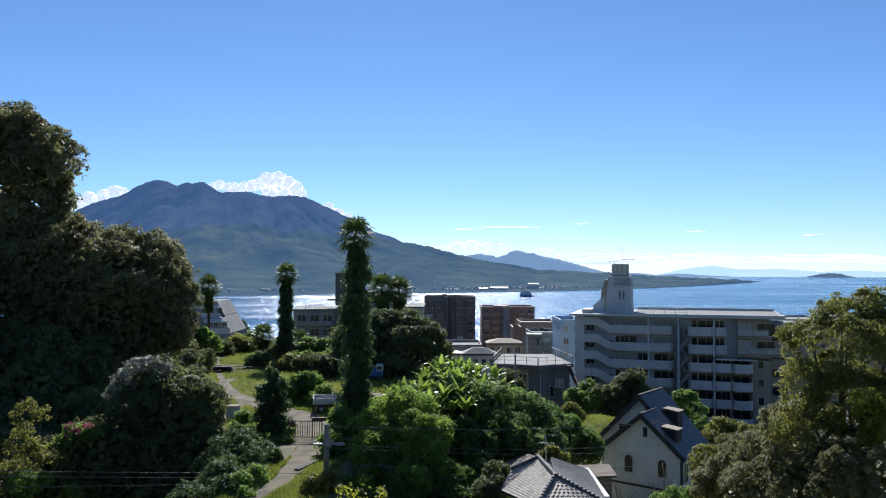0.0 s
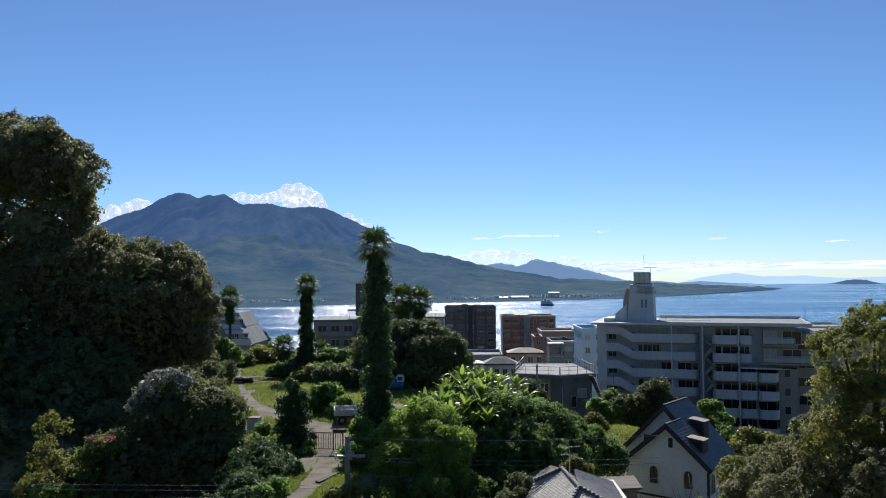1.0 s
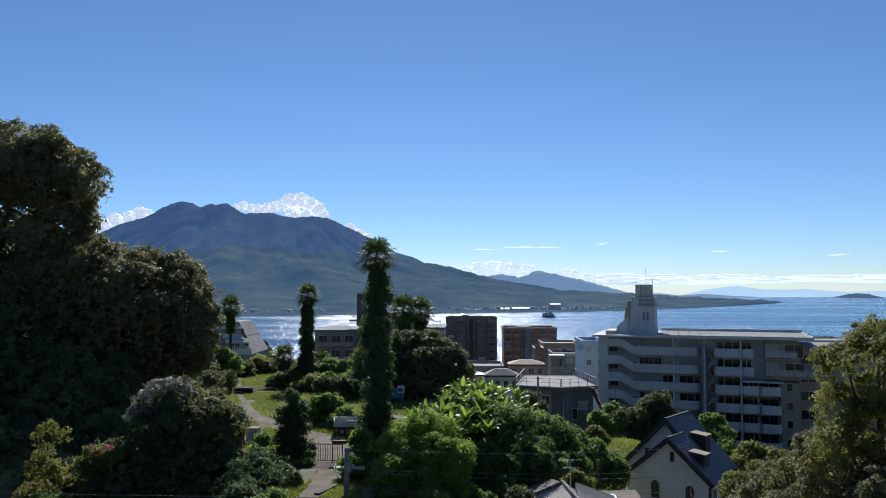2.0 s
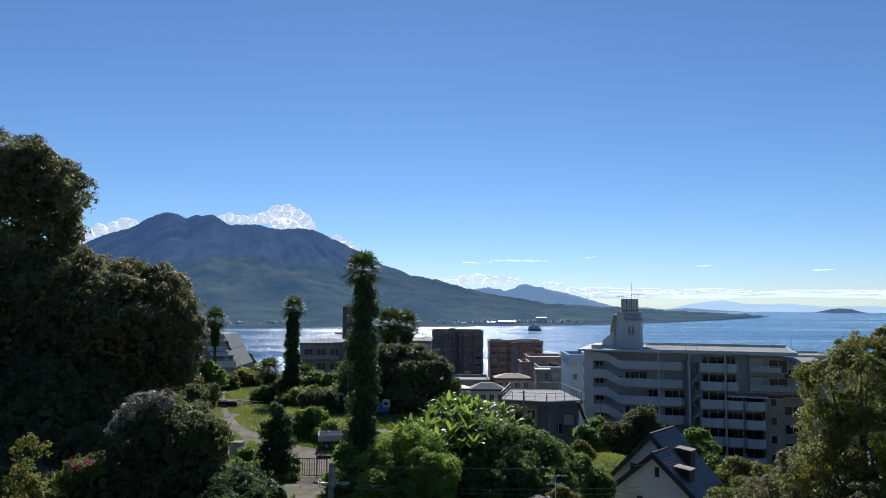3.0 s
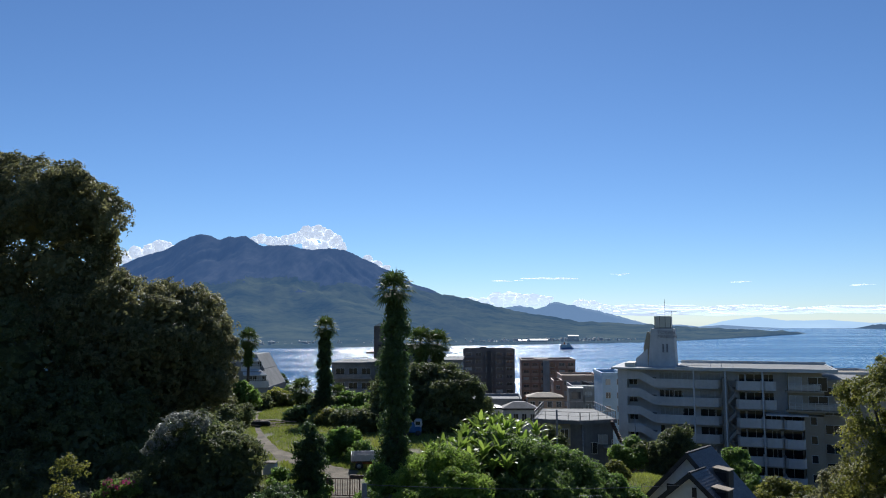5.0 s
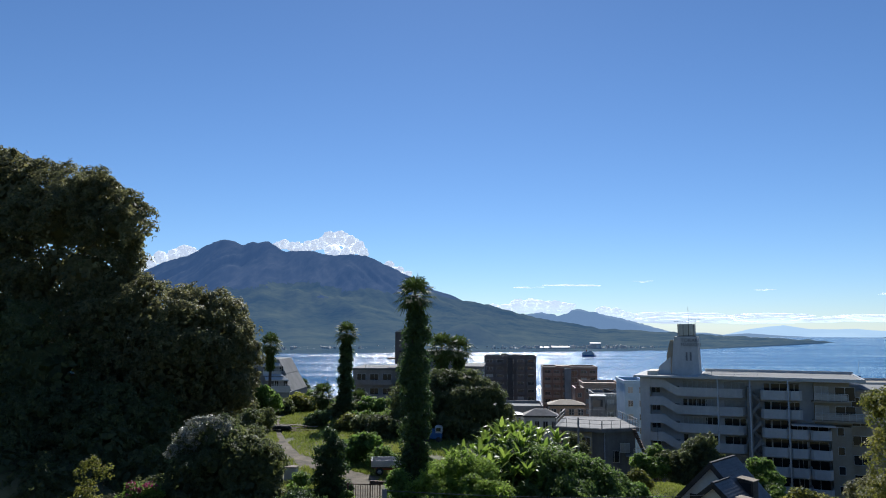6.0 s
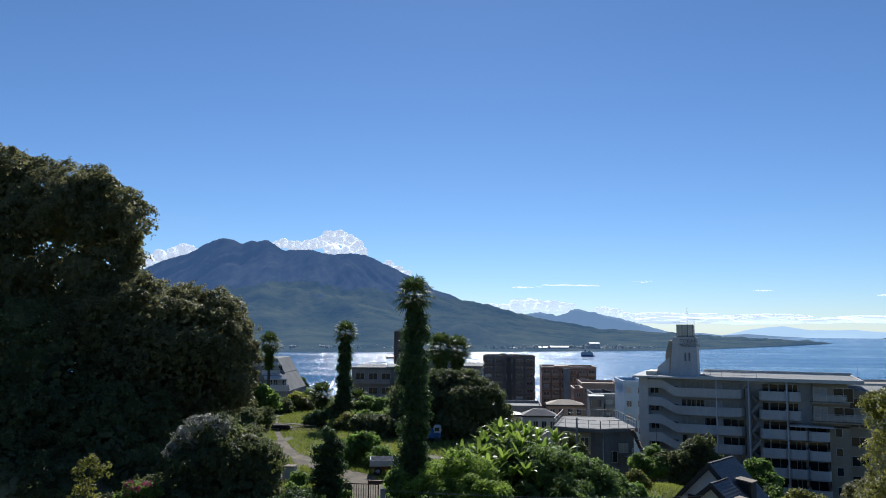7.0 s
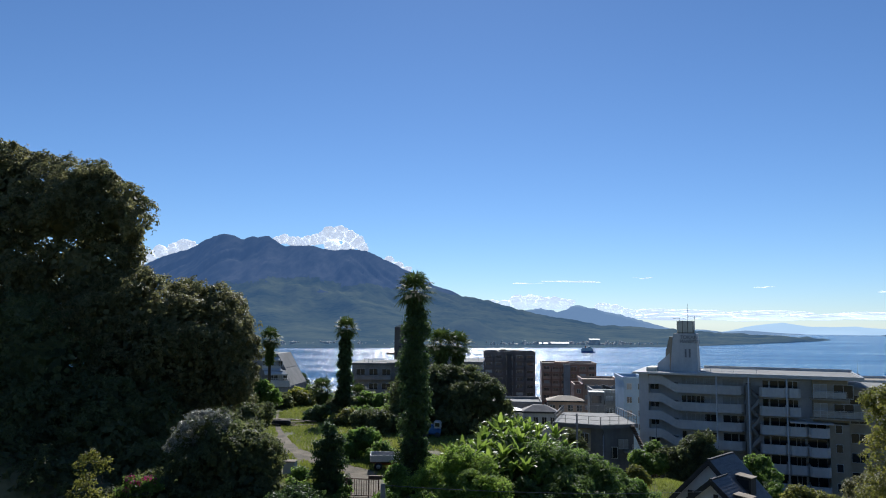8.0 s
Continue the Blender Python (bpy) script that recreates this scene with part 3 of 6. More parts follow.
def far_town():
    """Houses along the island's shore, a few metres each, and the larger harbour sheds."""
    rng = random.Random(21)
    bm = bmesh.new()
    for _ in range(460):
        b = rng.choice((rng.uniform(-0.30, -0.18), rng.uniform(-0.02, 0.16), rng.uniform(-0.3, 0.2)))
        d = float(np.interp(b, (-0.9, -0.3, 0.0, 0.2), (1450, 1370, 1530, 1700))) + rng.uniform(50, 150)
        w, h, z = rng.uniform(0.7, 2.6), rng.uniform(0.8, 1.8), 4.5 + (rng.random() ** 2) * 6
        x = b * d
        prism(bm, ((x - w, -2), (x + w, -2), (x + w, z), (x + w * 0.6, z + h * 0.5), (x - w * 0.6, z + h * 0.5), (x - w, z)), d, d + 6)
    tagged(part("shore_houses", bm, WHITE_WALL), "pale houses and sheds along the far shore", "houses", kind="stuff")
    for name, x, z, w, h in (("harbour_shed", 202.17, 14.8, 11.38, 2.2), ("harbour_shed", 121.89, 7.52, 18.29, 2.5), ("harbour_shed", 87.76, 6.3, 9.76, 2.5), ("harbour_shed", 19.03, 3.8, 11.9, 2)):
        d = 1700 if x > 190 else 1640
        t = thing(name, Matrix.Translation((x, d, 0)), "pale harbour building with a low roof", "building", "harbour buildings")
        part("wall", boxes((-w, w, 0, 20, -2, z)), WHITE_WALL, t)
        bm = bmesh.new()
        prism(bm, ((-2, z + 0.01), (22, z + 0.01), (10, z + h)), -w * 1.05, w * 1.05)
        bmesh.ops.transform(bm, matrix=Matrix(((0, 1, 0, 0), (1, 0, 0, 0), (0, 0, 1, 0), (0, 0, 0, 1))), verts=bm.verts)
        part("roof", bm, METAL_ROOF, t)


far_town()


def ferry():
    t = thing("ferry", pose(146.27, 1330, 0, 0, 0, 6), "small blue and white car ferry on the bay", "ship")
    bm = bmesh.new()
    slab(bm, ((-11, -3.2), (8, -3.2), (12, 0), (8, 3.2), (-11, 3.2)), -0.5, 3.0)
    part("hull", bm, TARP_BLUE, t)
    part("car_deck", boxes((-11, 9, -3, 3, 3.0, 6.2), bevel=0.2), METAL_ROOF, t)
    part("passenger_deck", boxes((-10, 7, -2.6, 2.6, 6.2, 8.6), bevel=0.2), METAL_ROOF, t)
    part("bridge", boxes((0, 5, -2.2, 2.2, 8.6, 10.8), bevel=0.2), METAL_ROOF, t)
    part("funnel", boxes((-5, -3, -0.9, 0.9, 8.6, 11.8), bevel=0.2), ORANGE, t)
    part("mast", tube_mesh("mast", [(2, 0, 10.8), (2, 0, 14)], [0.15, 0.08], 6), STEEL, t)


ferry()


# ---- buildings ----
def window(parent, x, y, z, w, h, mullions=1, pane=GLASS, frame_mat=STEEL, name="window"):
    """A window in a wall that faces the camera's side: frame, with a pane in it."""
    f = 0.06
    rows = [(-w / 2, w / 2, -0.05, 0.05, 0, f), (-w / 2, w / 2, -0.05, 0.05, h - f, h), (-w / 2, -w / 2 + f, -0.05, 0.05, f, h - f), (w / 2 - f, w / 2, -0.05, 0.05, f, h - f)]
    for k in range(mullions):
        u = -w / 2 + w * (k + 1) / (mullions + 1)
        rows.append((u - f / 2, u + f / 2, -0.04, 0.04, f, h - f))
    ob = part(name, boxes(*rows), frame_mat, parent)
    ob.location = (x, y, z)
    part("pane", boxes((-w / 2 + f, w / 2 - f, -0.012, 0.012, f, h - f)), pane, ob)
    return ob


def rail(parent, x0, x1, y, z, h=1.0, step=0.9, mat=STEEL, name="railing", bars=3):
    rows = [(x0, x1, y - 0.03, y + 0.03, z + h - 0.06, z + h)] + [(x0, x1, y - 0.015, y + 0.015, z + h * k / bars - 0.02, z + h * k / bars + 0.02) for k in range(1, bars)]
    n = max(1, int((x1 - x0) / step))
    rows += [(x0 + (x1 - x0) * k / n - 0.03, x0 + (x1 - x0) * k / n + 0.03, y - 0.03, y + 0.03, z, z + h - 0.06) for k in range(n + 1)]
    return part(name, boxes(*rows), mat, parent)


def mansion():
    turn = pose(20.9, 123.0, 0, 0, 0, -18)
    t = thing("apartment_building", turn, "white concrete apartment block with deep balconies and roof tower", "building")
    zt0, st = 40.9, 2.72
    a, b, c, d2 = 0.52, 1.97, 3.95, 6.08
    e, f0 = 12.01, 15.91
    g, h, i, j, k = 17.92, 21.63, 23.5, 27.1, 29.7
    part("wall", boxes((a, k, 2.0, 14, 18, 42.3)), WHITE_WALL, t, "white rendered wall")
    part("end_wall", boxes((a, b, 0, 1.995, 18, 42.3), bevel=0.03), WHITE_WALL, t)
    part("roof_slab", boxes((-0.3, 31.64, -1.3, 14.6, 42.3, 42.62), bevel=0.04), WHITE_WALL, t)
    part("roof_edge", boxes((9.33, 31.64, -1.32, -1.1, 42.62, 42.82), (9.33, 31.64, 14.3, 14.6, 42.62, 43.1), (31.33, 31.64, -1.1, 14.3, 42.62, 42.82)), METAL_ROOF, t)
    part("roof_membrane", boxes((9.5, 31.18, -1.0, 14.2, 42.625, 42.68)), CONCRETE, t)
    rng = random.Random(4)
    for s in range(7):
        z = zt0 - st * s
        # stair parapet that steps down to the gallery parapet
        part("parapet", prism(bmesh.new(), ((b, z + 1.2), (c, z + 1.2), (d2, z), (e - 0.08, z), (e - 0.08, z - 1.35), (d2, z - 1.35), (c, z - 0.15), (b, z - 0.15)), -0.02, 0.16), WHITE_WALL, t)
        bm = bmesh.new()
        rim = [(e + 0.08, -0.02), (f0 - 1.2, -0.02), (f0 - 0.5, 0.15), (f0, 0.6), (f0, 1.9), (f0 - 0.16, 1.9), (f0 - 0.16, 0.68), (f0 - 0.6, 0.3), (f0 - 1.2, 0.16), (e + 0.08, 0.16)]
        slab(bm, rim, z - 1.35, z)
        part("parapet", bm, WHITE_WALL, t)
        part("floor_slab", boxes((d2 + 0.2, f0 - 0.2, 0.165, 1.995, z - 1.3, z - 1.12)), CONCRETE, t)
        part("landing_slab", boxes((b + 0.01, d2 + 0.15, 0.165, 1.995, z - 0.12, z + 0.06)), CONCRETE, t)
        window(t, (b + 3.41) / 2, 1.93, z - 1.15, 1.3, 1.0, 1)
        for p, w, m in ((7.14, 0.85, 0), (8.19, 1.6, 1), (9.5, 1.6, 1), (10.97, 1.9, 1), (13.88, 2.3, 1), (15.32, 1.0, 0)):
            window(t, p, 1.93, z - 1.1, w, 2.0, m, pane=CURTAIN if rng.random() < 0.55 else GLASS)
        # bay of rounded balconies
        def balcony(x0, x1, y0, y1=1.9):
            o = [(x0, y1), (x0, y0 + 0.5), (x0 + 0.35, y0 + 0.06), (x0 + 0.9, y0), (x1 - 0.9, y0), (x1 - 0.35, y0 + 0.06), (x1, y0 + 0.5), (x1, y1)]
            n = [(x1 - 0.15, y1), (x1 - 0.15, y0 + 0.58), (x1 - 0.44, y0 + 0.2), (x1 - 0.9, y0 + 0.15), (x0 + 0.9, y0 + 0.15), (x0 + 0.44, y0 + 0.2), (x0 + 0.15, y0 + 0.58), (x0 + 0.15, y1)]
            q = part("balcony", slab(bmesh.new(), o + n, z - 1.35, z), WHITE_WALL, t)
            part("balcony_floor", slab(bmesh.new(), [(x0 + 0.16, y1), (x0 + 0.16, y0 + 0.6), (x0 + 0.9, y0 + 0.16), (x1 - 0.9, y0 + 0.16), (x1 - 0.16, y0 + 0.6), (x1 - 0.16, y1)], z - 1.3, z - 1.14), CONCRETE, q)
        if s < 6:
            balcony(g, h - 0.05, -0.9)
            window(t, (g + h) / 2 + 0.8, 1.93, z - 1.1, 2.4, 2.0, 1)
            window(t, g + 0.9, 1.93, z - 1.1, 0.9, 2.0, 0)
        if s < 2:
            balcony(h + 0.05, i, -0.7)
            window(t, (h + i) / 2, 1.93, z - 1.1, 1.4, 2.0, 1)
        elif s < 6:
            balcony(h + 0.05, 24.3, -1.0)
            balcony(24.3 + 0.05, j, -1.35)
            window(t, 22.36, 1.93, z - 1.1, 1.0, 1.9, 0)
            window(t, 23.42, 1.93, z - 1.1, 1.3, 1.9, 1)
            window(t, 25.59, 1.93, z - 1.1, 2.6, 1.9, 1)
    z = zt0 - 2 * st + 0.55
    part("corner_block", boxes((j, k, 0, 1.995, 18, z)), BEIGE_WALL, t, "beige rendered bay")
    part("corner_canopy", boxes((h + 0.3, j + 0.5, -1.5, 1.99, z + 0.01, z + 0.2)), WHITE_WALL, t)
    part("upper_block", boxes((i + 1.6, k, 0.6, 1.995, z + 0.21, 42.29)), BEIGE_WALL, t, "beige set-back upper storeys")
    for s in (0, 1):
        y0 = zt0 - st * s - 1.3
        part("terrace_slab", boxes((i + 1.2, k + (0.0 if s == 0 else 3.6), -0.9, 0.59, y0 - 0.2, y0)), BEIGE_WALL, t)
        rail(t, i + 1.6, k + (-0.3 if s == 0 else 3.2), -0.8, y0, 1.1, 0.8, bars=2)
        part("glass_guard", boxes((i + 1.7, k + (-0.4 if s == 0 else 3.1), -0.79, -0.775, y0 + 0.12, y0 + 0.95)), CURTAIN, t)
        window(t, i + 2.6, 0.53, y0, 1.8, 2.0, 1, CURTAIN)
        window(t, i + 5.6, 0.53, y0, 2.6, 2.0, 1)
    for s in (2, 3, 4, 5):
        y0 = zt0 - st * s - 0.7
        window(t, (j + k) / 2 - 0.1, -0.04, y0, 0.9, 1.2, 0)
    part("side_wing", boxes((k + 0.005, 35.54, 1.5, 13, 18, 40.96)), BEIGE_WALL, t, "lower beige wing")
    part("wing_roof", boxes((k + 0.01, 35.69, 1.2, 13.3, 40.96 + 0.004, 40.96 + 0.3)), CONCRETE, t)
    for s in range(5):
        window(t, 31.02, 1.43, 40.96 - 2.2 - st * s, 2.2, 1.4, 1)
    # stair tower with landings between the two bays
    part("stair_wall", boxes((16.08, 16.75, -0.8, 1.99, 18, 41.3), bevel=0.03), CONCRETE, t, "grey stair fin wall")
    for s in range(13):
        z = 40.6 - st / 2 * s
        lo, hi = (z - 1.36, z) if s % 2 else (z, z - 1.36)
        y0 = -0.75 if s % 2 else 0.35
        part("stair_flight", prism(bmesh.new(), ((16.76, lo), (g - 0.06, hi), (g - 0.06, hi - 0.62), (16.76, lo - 0.62)), y0, y0 + 0.9), CONCRETE, t, "grey outdoor stair flight")
        part("stair_landing", boxes((17.35, g - 0.055, y0 + 0.92, 1.99, z - 1.1, z - 0.85), bevel=0.02), CONCRETE, t)
    for p in (12.01, 16.5, 21.63):
        part("downpipe", tube_mesh("pipe", [(p, -1.25, 18), (p, -1.25, 42.3)], [0.1, 0.1], 8), METAL_ROOF, t)
    # tower on the roof
    tz, tw0, tw1 = 48.58, 4.75, 9.24
    part("tower", prism(bmesh.new(), ((tw0 + 0.25, 42.63), (tw1, 42.63), (tw1 - 0.25, tz), (tw0 + 0.75, tz)), 3, 8), WHITE_WALL, t, "white roof tower")
    part("tower_fin", prism(bmesh.new(), ((tw0 - 0.4, 42.63), (tw0 + 0.2, 42.63), (tw0 + 0.6, 48.01), (tw0 + 0.1, 48.01), (tw0 - 0.5, 45.65)), 3.6, 6.5), BEIGE_WALL, t)
    part("buttress", prism(bmesh.new(), ((3.14, 42.63), (tw0 + 0.2, 42.63), (tw0 + 0.2, 45.4), (3.14, 43.81)), 2.4, 2.95), WHITE_WALL, t)
    part("roof_box", boxes((1.61, 3.14 - 0.02, 0.5, 6, 42.63, 43.26)), TANK, t)
    tank = part("water_tank", boxes((6.08, 8.54, 3.6, 7, tz + 0.1, tz + 2.0), bevel=0.12), TANK, t, "cream rooftop water tank")
    part("tank_frame", boxes(*[(6.08 + (8.54 - 6.08) * q / 3 - 0.03, 6.08 + (8.54 - 6.08) * q / 3 + 0.03, 3.5, 3.58, tz, tz + 2.05) for q in range(4)]), DARK_TRIM, tank)
    part("tank_base", boxes((5.99, 8.63, 3.4, 7.2, tz, tz + 0.1)), CONCRETE, tank)
    for p, top, cross in ((7.67, 53.32, 0), (8.72, 51.42, 1), (6.43, 51.04, 2)):
        an = part("antenna", tube_mesh("antenna", [(p, 4.2, tz), (p, 4.2, top)], [0.04, 0.03], 6), STEEL, t)
        if cross:
            part("antenna_boom", boxes((p - 1.0, p + 0.9, 4.18, 4.22, top - 0.1, top - 0.05)), STEEL, an)
            for q in range(7):
                part("antenna_rod", boxes((p - 0.9 + 0.3 * q, p - 0.88 + 0.3 * q, 3.7, 4.7, top - 0.145, top - 0.105)), STEEL, an)
    part("number_bar", boxes((7.23, 7.23 + 0.28, 2.93, 2.99, 44.84, 46.15)), LETTER, t, "dark upright bar on the tower")
    part("number_bar", boxes((7.84, 7.84 + 0.28, 2.93, 2.99, 44.84, 46.15)), LETTER, t, "dark upright bar on the tower")
    for word, zz in (("TOKAN", 47.75), ("MANSION", 47.09)):
        cu = bpy.data.curves.new("lettering", "FONT")
        cu.body, cu.size, cu.extrude, cu.space_character = word, 0.78, 0.03, 1.0
        tmp = new("lettering", cu)
        me = bpy.data.meshes.new_from_object(tmp.evaluated_get(bpy.context.evaluated_depsgraph_get()))
        bpy.data.objects.remove(tmp)
        w = max(q.co.x for q in me.vertices)
        me.transform(Matrix.Translation((6.52, 2.95, zz)) @ Matrix.Rotation(radians(90), 4, "X") @ Matrix.Diagonal((min(1.0, 3.0 / w), 1, 1, 1)))
        part("sign", me, LETTER, t, "grey painted sign letters")
    rail(t, 9.5, 17.67, 1.0, 42.68, 0.9, 1.6)
    return t


mansion()


def block(name, label, x0, x1, y, depth, z0, z1, mat, storeys, st, bays, yaw=0, balcony=True, group="", trim=None, split=False):
    """A plain city block that faces the hill: walls, parapet, galleries and windows on each storey."""
    t = thing(name, pose((x0 + x1) / 2, y, 0, 0, 0, yaw), label, "building", group)
    w = (x1 - x0) / 2
    part("wall", boxes((-w, w, 0, depth, z0, z1)), mat, t)
    part("roof_parapet", boxes((-w - 0.15, w + 0.15, -0.15, 0.2, z1 + 0.004, z1 + 0.7), (-w - 0.15, w + 0.15, depth - 0.2, depth + 0.15, z1 + 0.004, z1 + 0.7), (-w - 0.15, -w + 0.2, 0.2, depth - 0.2, z1 + 0.004, z1 + 0.7), (w - 0.2, w + 0.15, 0.2, depth - 0.2, z1 + 0.004, z1 + 0.7)), trim or mat, t)
    rng = random.Random(int(x0 * 7 + y))
    bw = 2 * w / bays
    for s in range(storeys):
        z = z1 - st * (s + 1)
        for b in range(bays):
            c = -w + bw * (b + 0.5)
            if balcony and not (split and b == bays // 2):
                part("balcony", boxes((c - bw * 0.44, c + bw * 0.44, -1.2, -1.06, z, z + 1.1), (c - bw * 0.44, c + bw * 0.44, -1.06, -0.005, z, z + 0.15), (c - bw * 0.44, c - bw * 0.44 + 0.12, -1.06, -0.005, z + 0.15, z + 1.1), (c + bw * 0.44 - 0.12, c + bw * 0.44, -1.06, -0.005, z + 0.15, z + 1.1)), trim or mat, t)
            window(t, c, -0.06, z + (0.2 if balcony else 0.9), bw * (0.62 if balcony else 0.45), 1.95 if balcony else 1.3, 1, pane=CURTAIN if rng.random() < 0.2 else GLASS)
    return t


t = block("apartment_building", "dark tile-clad apartment tower by the shore", -7.35, 12.72, 300, 14, 0, 38.11, DARK_BRICK, 13, 2.85, 5, group="shore towers", split=True)
part("lift_house", boxes((-3.5, -1, 3, 7, 38.11 + 0.01, 39.23 + 0.4)), DARK_BRICK, t)
part("lift_house", boxes((1, 4, 3, 7, 38.11 + 0.01, 39.01 + 0.3)), DARK_BRICK, t)
part("center_fin", boxes((-0.9, 0.9, -1.3, -0.01, 0, 38.11 - 0.1)), DARK_TRIM, t)
t = block("apartment_building", "brown brick-clad apartment block with galleries", 15.9, 37.33, 310, 16, 0, 33.58, BROWN_BRICK, 11, 2.85, 6, group="shore towers", split=True, trim=TAN_WALL)
part("lift_house", boxes((-5.5, 0, 2, 6, 33.58 + 0.01, 34.27 + 0.3)), BROWN_BRICK, t)
part("stair_fin", boxes((-2.4, 0.2, -2.4, -1.25, 0, 33.81)), CONCRETE, t)
block("office_building", "low tan flat-roofed building", 24.62, 35.86, 240, 14, 0, 32.27, TAN_WALL, 4, 3.2, 4, balcony=False)
t = block("apartment_building", "narrow brown building beside the tan one", 21.75, 24.39, 236, 10, 0, 30.99, BROWN_BRICK, 4, 3, 1, balcony=False)
block("apartment_building", "pale blue rendered building", 25.52, 30.19, 165, 12, 6, 38.13, BLUE_WALL, 6, 2.8, 2, balcony=False)
t = block("apartment_building", "low grey-brown house with a terrace", 22.04, 29.8, 190, 12, 4, 33.26, CONCRETE, 4, 2.9, 3, balcony=True)
stair = part("stair_house", boxes((-5.1, -1.8, -4.2, -1.25, 20, 33.6), bevel=0.03), DARK_CONCRETE, t, "dark blue-grey stair house")
part("stair_roof", boxes((-5.3, -1.6, -4.4, -1.1, 33.61, 33.85), bevel=0.02), METAL_ROOF, stair)
part("stair_window", boxes((-4.6, -2.4, -4.24, -4.21, 31.2, 32.9)), GLASS, stair)
rail(t, -1.5, 3.6, -2.0, 33.3, 1.0, 0.7, bars=3)
part("solar_heater", prism(bmesh.new(), ((-1.2, 33.98), (1.0, 33.98), (1.0, 34.2), (-1.2, 35.0)), 3.0, 5.0), DARK_TRIM, t, "dark solar heater on the roof")
block("apartment_building", "grey low building in the town", -3.56, 10.11, 200, 14, 2, 29.12, CONCRETE, 3, 3, 5, balcony=False)
block("apartment_building", "flat-roofed beige building at the waterfront", 101.92, 119.02, 230, 20, 0, 33.86, BEIGE_WALL, 5, 3, 6, balcony=False, trim=METAL_ROOF)
block("apartment_building", "flat-roofed beige building at the waterfront", 132.57, 177.01, 260, 20, 0, 31.19, TAN_WALL, 5, 3, 9, balcony=False, trim=METAL_ROOF)


def chimney_stack():
    t = thing("chimney", Matrix.Translation((104.75, 236, 33.86)), "short dark chimney with a thin mast on a roof", "chimney")
    part("stack", boxes((-0.35, 0.35, -0.35, 0.35, 0, 2.2), bevel=0.05), DARK_TRIM, t)
    part("mast", tube_mesh("mast", [(0, 0, 2.2), (0, 0, 6.5)], [0.05, 0.03], 6), STEEL, t)


chimney_stack()


def hotel():
    """Grey stepped building behind the palms."""
    d = 160
    t = thing("hotel_building", Matrix.Translation((0, d, 0)), "grey concrete hotel with flat roofs and a stair tower", "building")
    x0, x1, x2, x3, x4 = -31.55, -21.9, -16.55, -9.4, -4.28
    zl, zr, zp = 40.86, 41.46, 44.55
    part("wall", boxes((x0, x1, 0, 14, 8, zl)), CONCRETE, t)
    part("main_wall", boxes((x1 + 0.01, x4, -1.5, 14, 8, zr)), CONCRETE, t)
    part("cornice", boxes((x0 - 0.3, x1, -0.4, 14.3, zl + 0.01, zl + 0.45)), DARK_CONCRETE, t)
    part("cornice", boxes((x1 + 0.02, x4 + 0.3, -1.9, 14.3, zr + 0.01, zr + 0.45)), DARK_CONCRETE, t)
    part("penthouse", boxes((-21.92, x3, 2, 9, zr + 0.46, zp)), BEIGE_WALL, t, "cream rooftop room")
    part("penthouse_roof", boxes((-21.92, x3 + 0.5, 1.2, 9.5, zp + 0.01, zp + 0.35)), DARK_TRIM, t)
    part("tower", boxes((-23.12, -18.95, 3, 8, zr + 0.46, 48.84)), DARK_BRICK, t, "dark stair tower")
    part("tower_roof", prism(bmesh.new(), ((-23.24, 48.84 + 0.01), (-18.83, 48.84 + 0.01), (-18.83, 50.51), (-20.5, 50.03)), 2.7, 8.2), METAL_ROOF, t)
    part("antenna", tube_mesh("antenna", [(-21.46, 5, 49.79), (-21.46, 5, 51.58)], [0.05, 0.04], 6), STEEL, t)
    part("entry_canopy", boxes((-24.66, -22.87, 2.5, 5, 43.01, 43.36)), TAN_WALL, t)
    for s in range(5):
        z = zl - 2.95 * (s + 1)
        for p in (-29.76, -27.02, -24.29):
            window(t, p, -0.06, z + 0.3, 1.9, 1.9, 1)
        part("balcony", boxes((x0 + 0.3, x1 - 1.2, -1.3, -1.18, z, z + 1.0), (x0 + 0.3, x1 - 1.2, -1.18, -0.01, z, z + 0.15)), CONCRETE, t)
        for p in (-15.35, -12.38, -9.4, -6.42):
            window(t, p, -1.56, z + 0.9, 1.7, 1.3, 1)
    window(t, -15.01, 1.93, zr + 1.0, 2.6, 1.8, 1)
    rail(t, -29.06, -24.05, 0.5, zl + 0.46, 1.0, 0.8)
    rail(t, -8.57, -5.0, 0.5, zr + 0.46, 1.2, 0.8)


hotel()


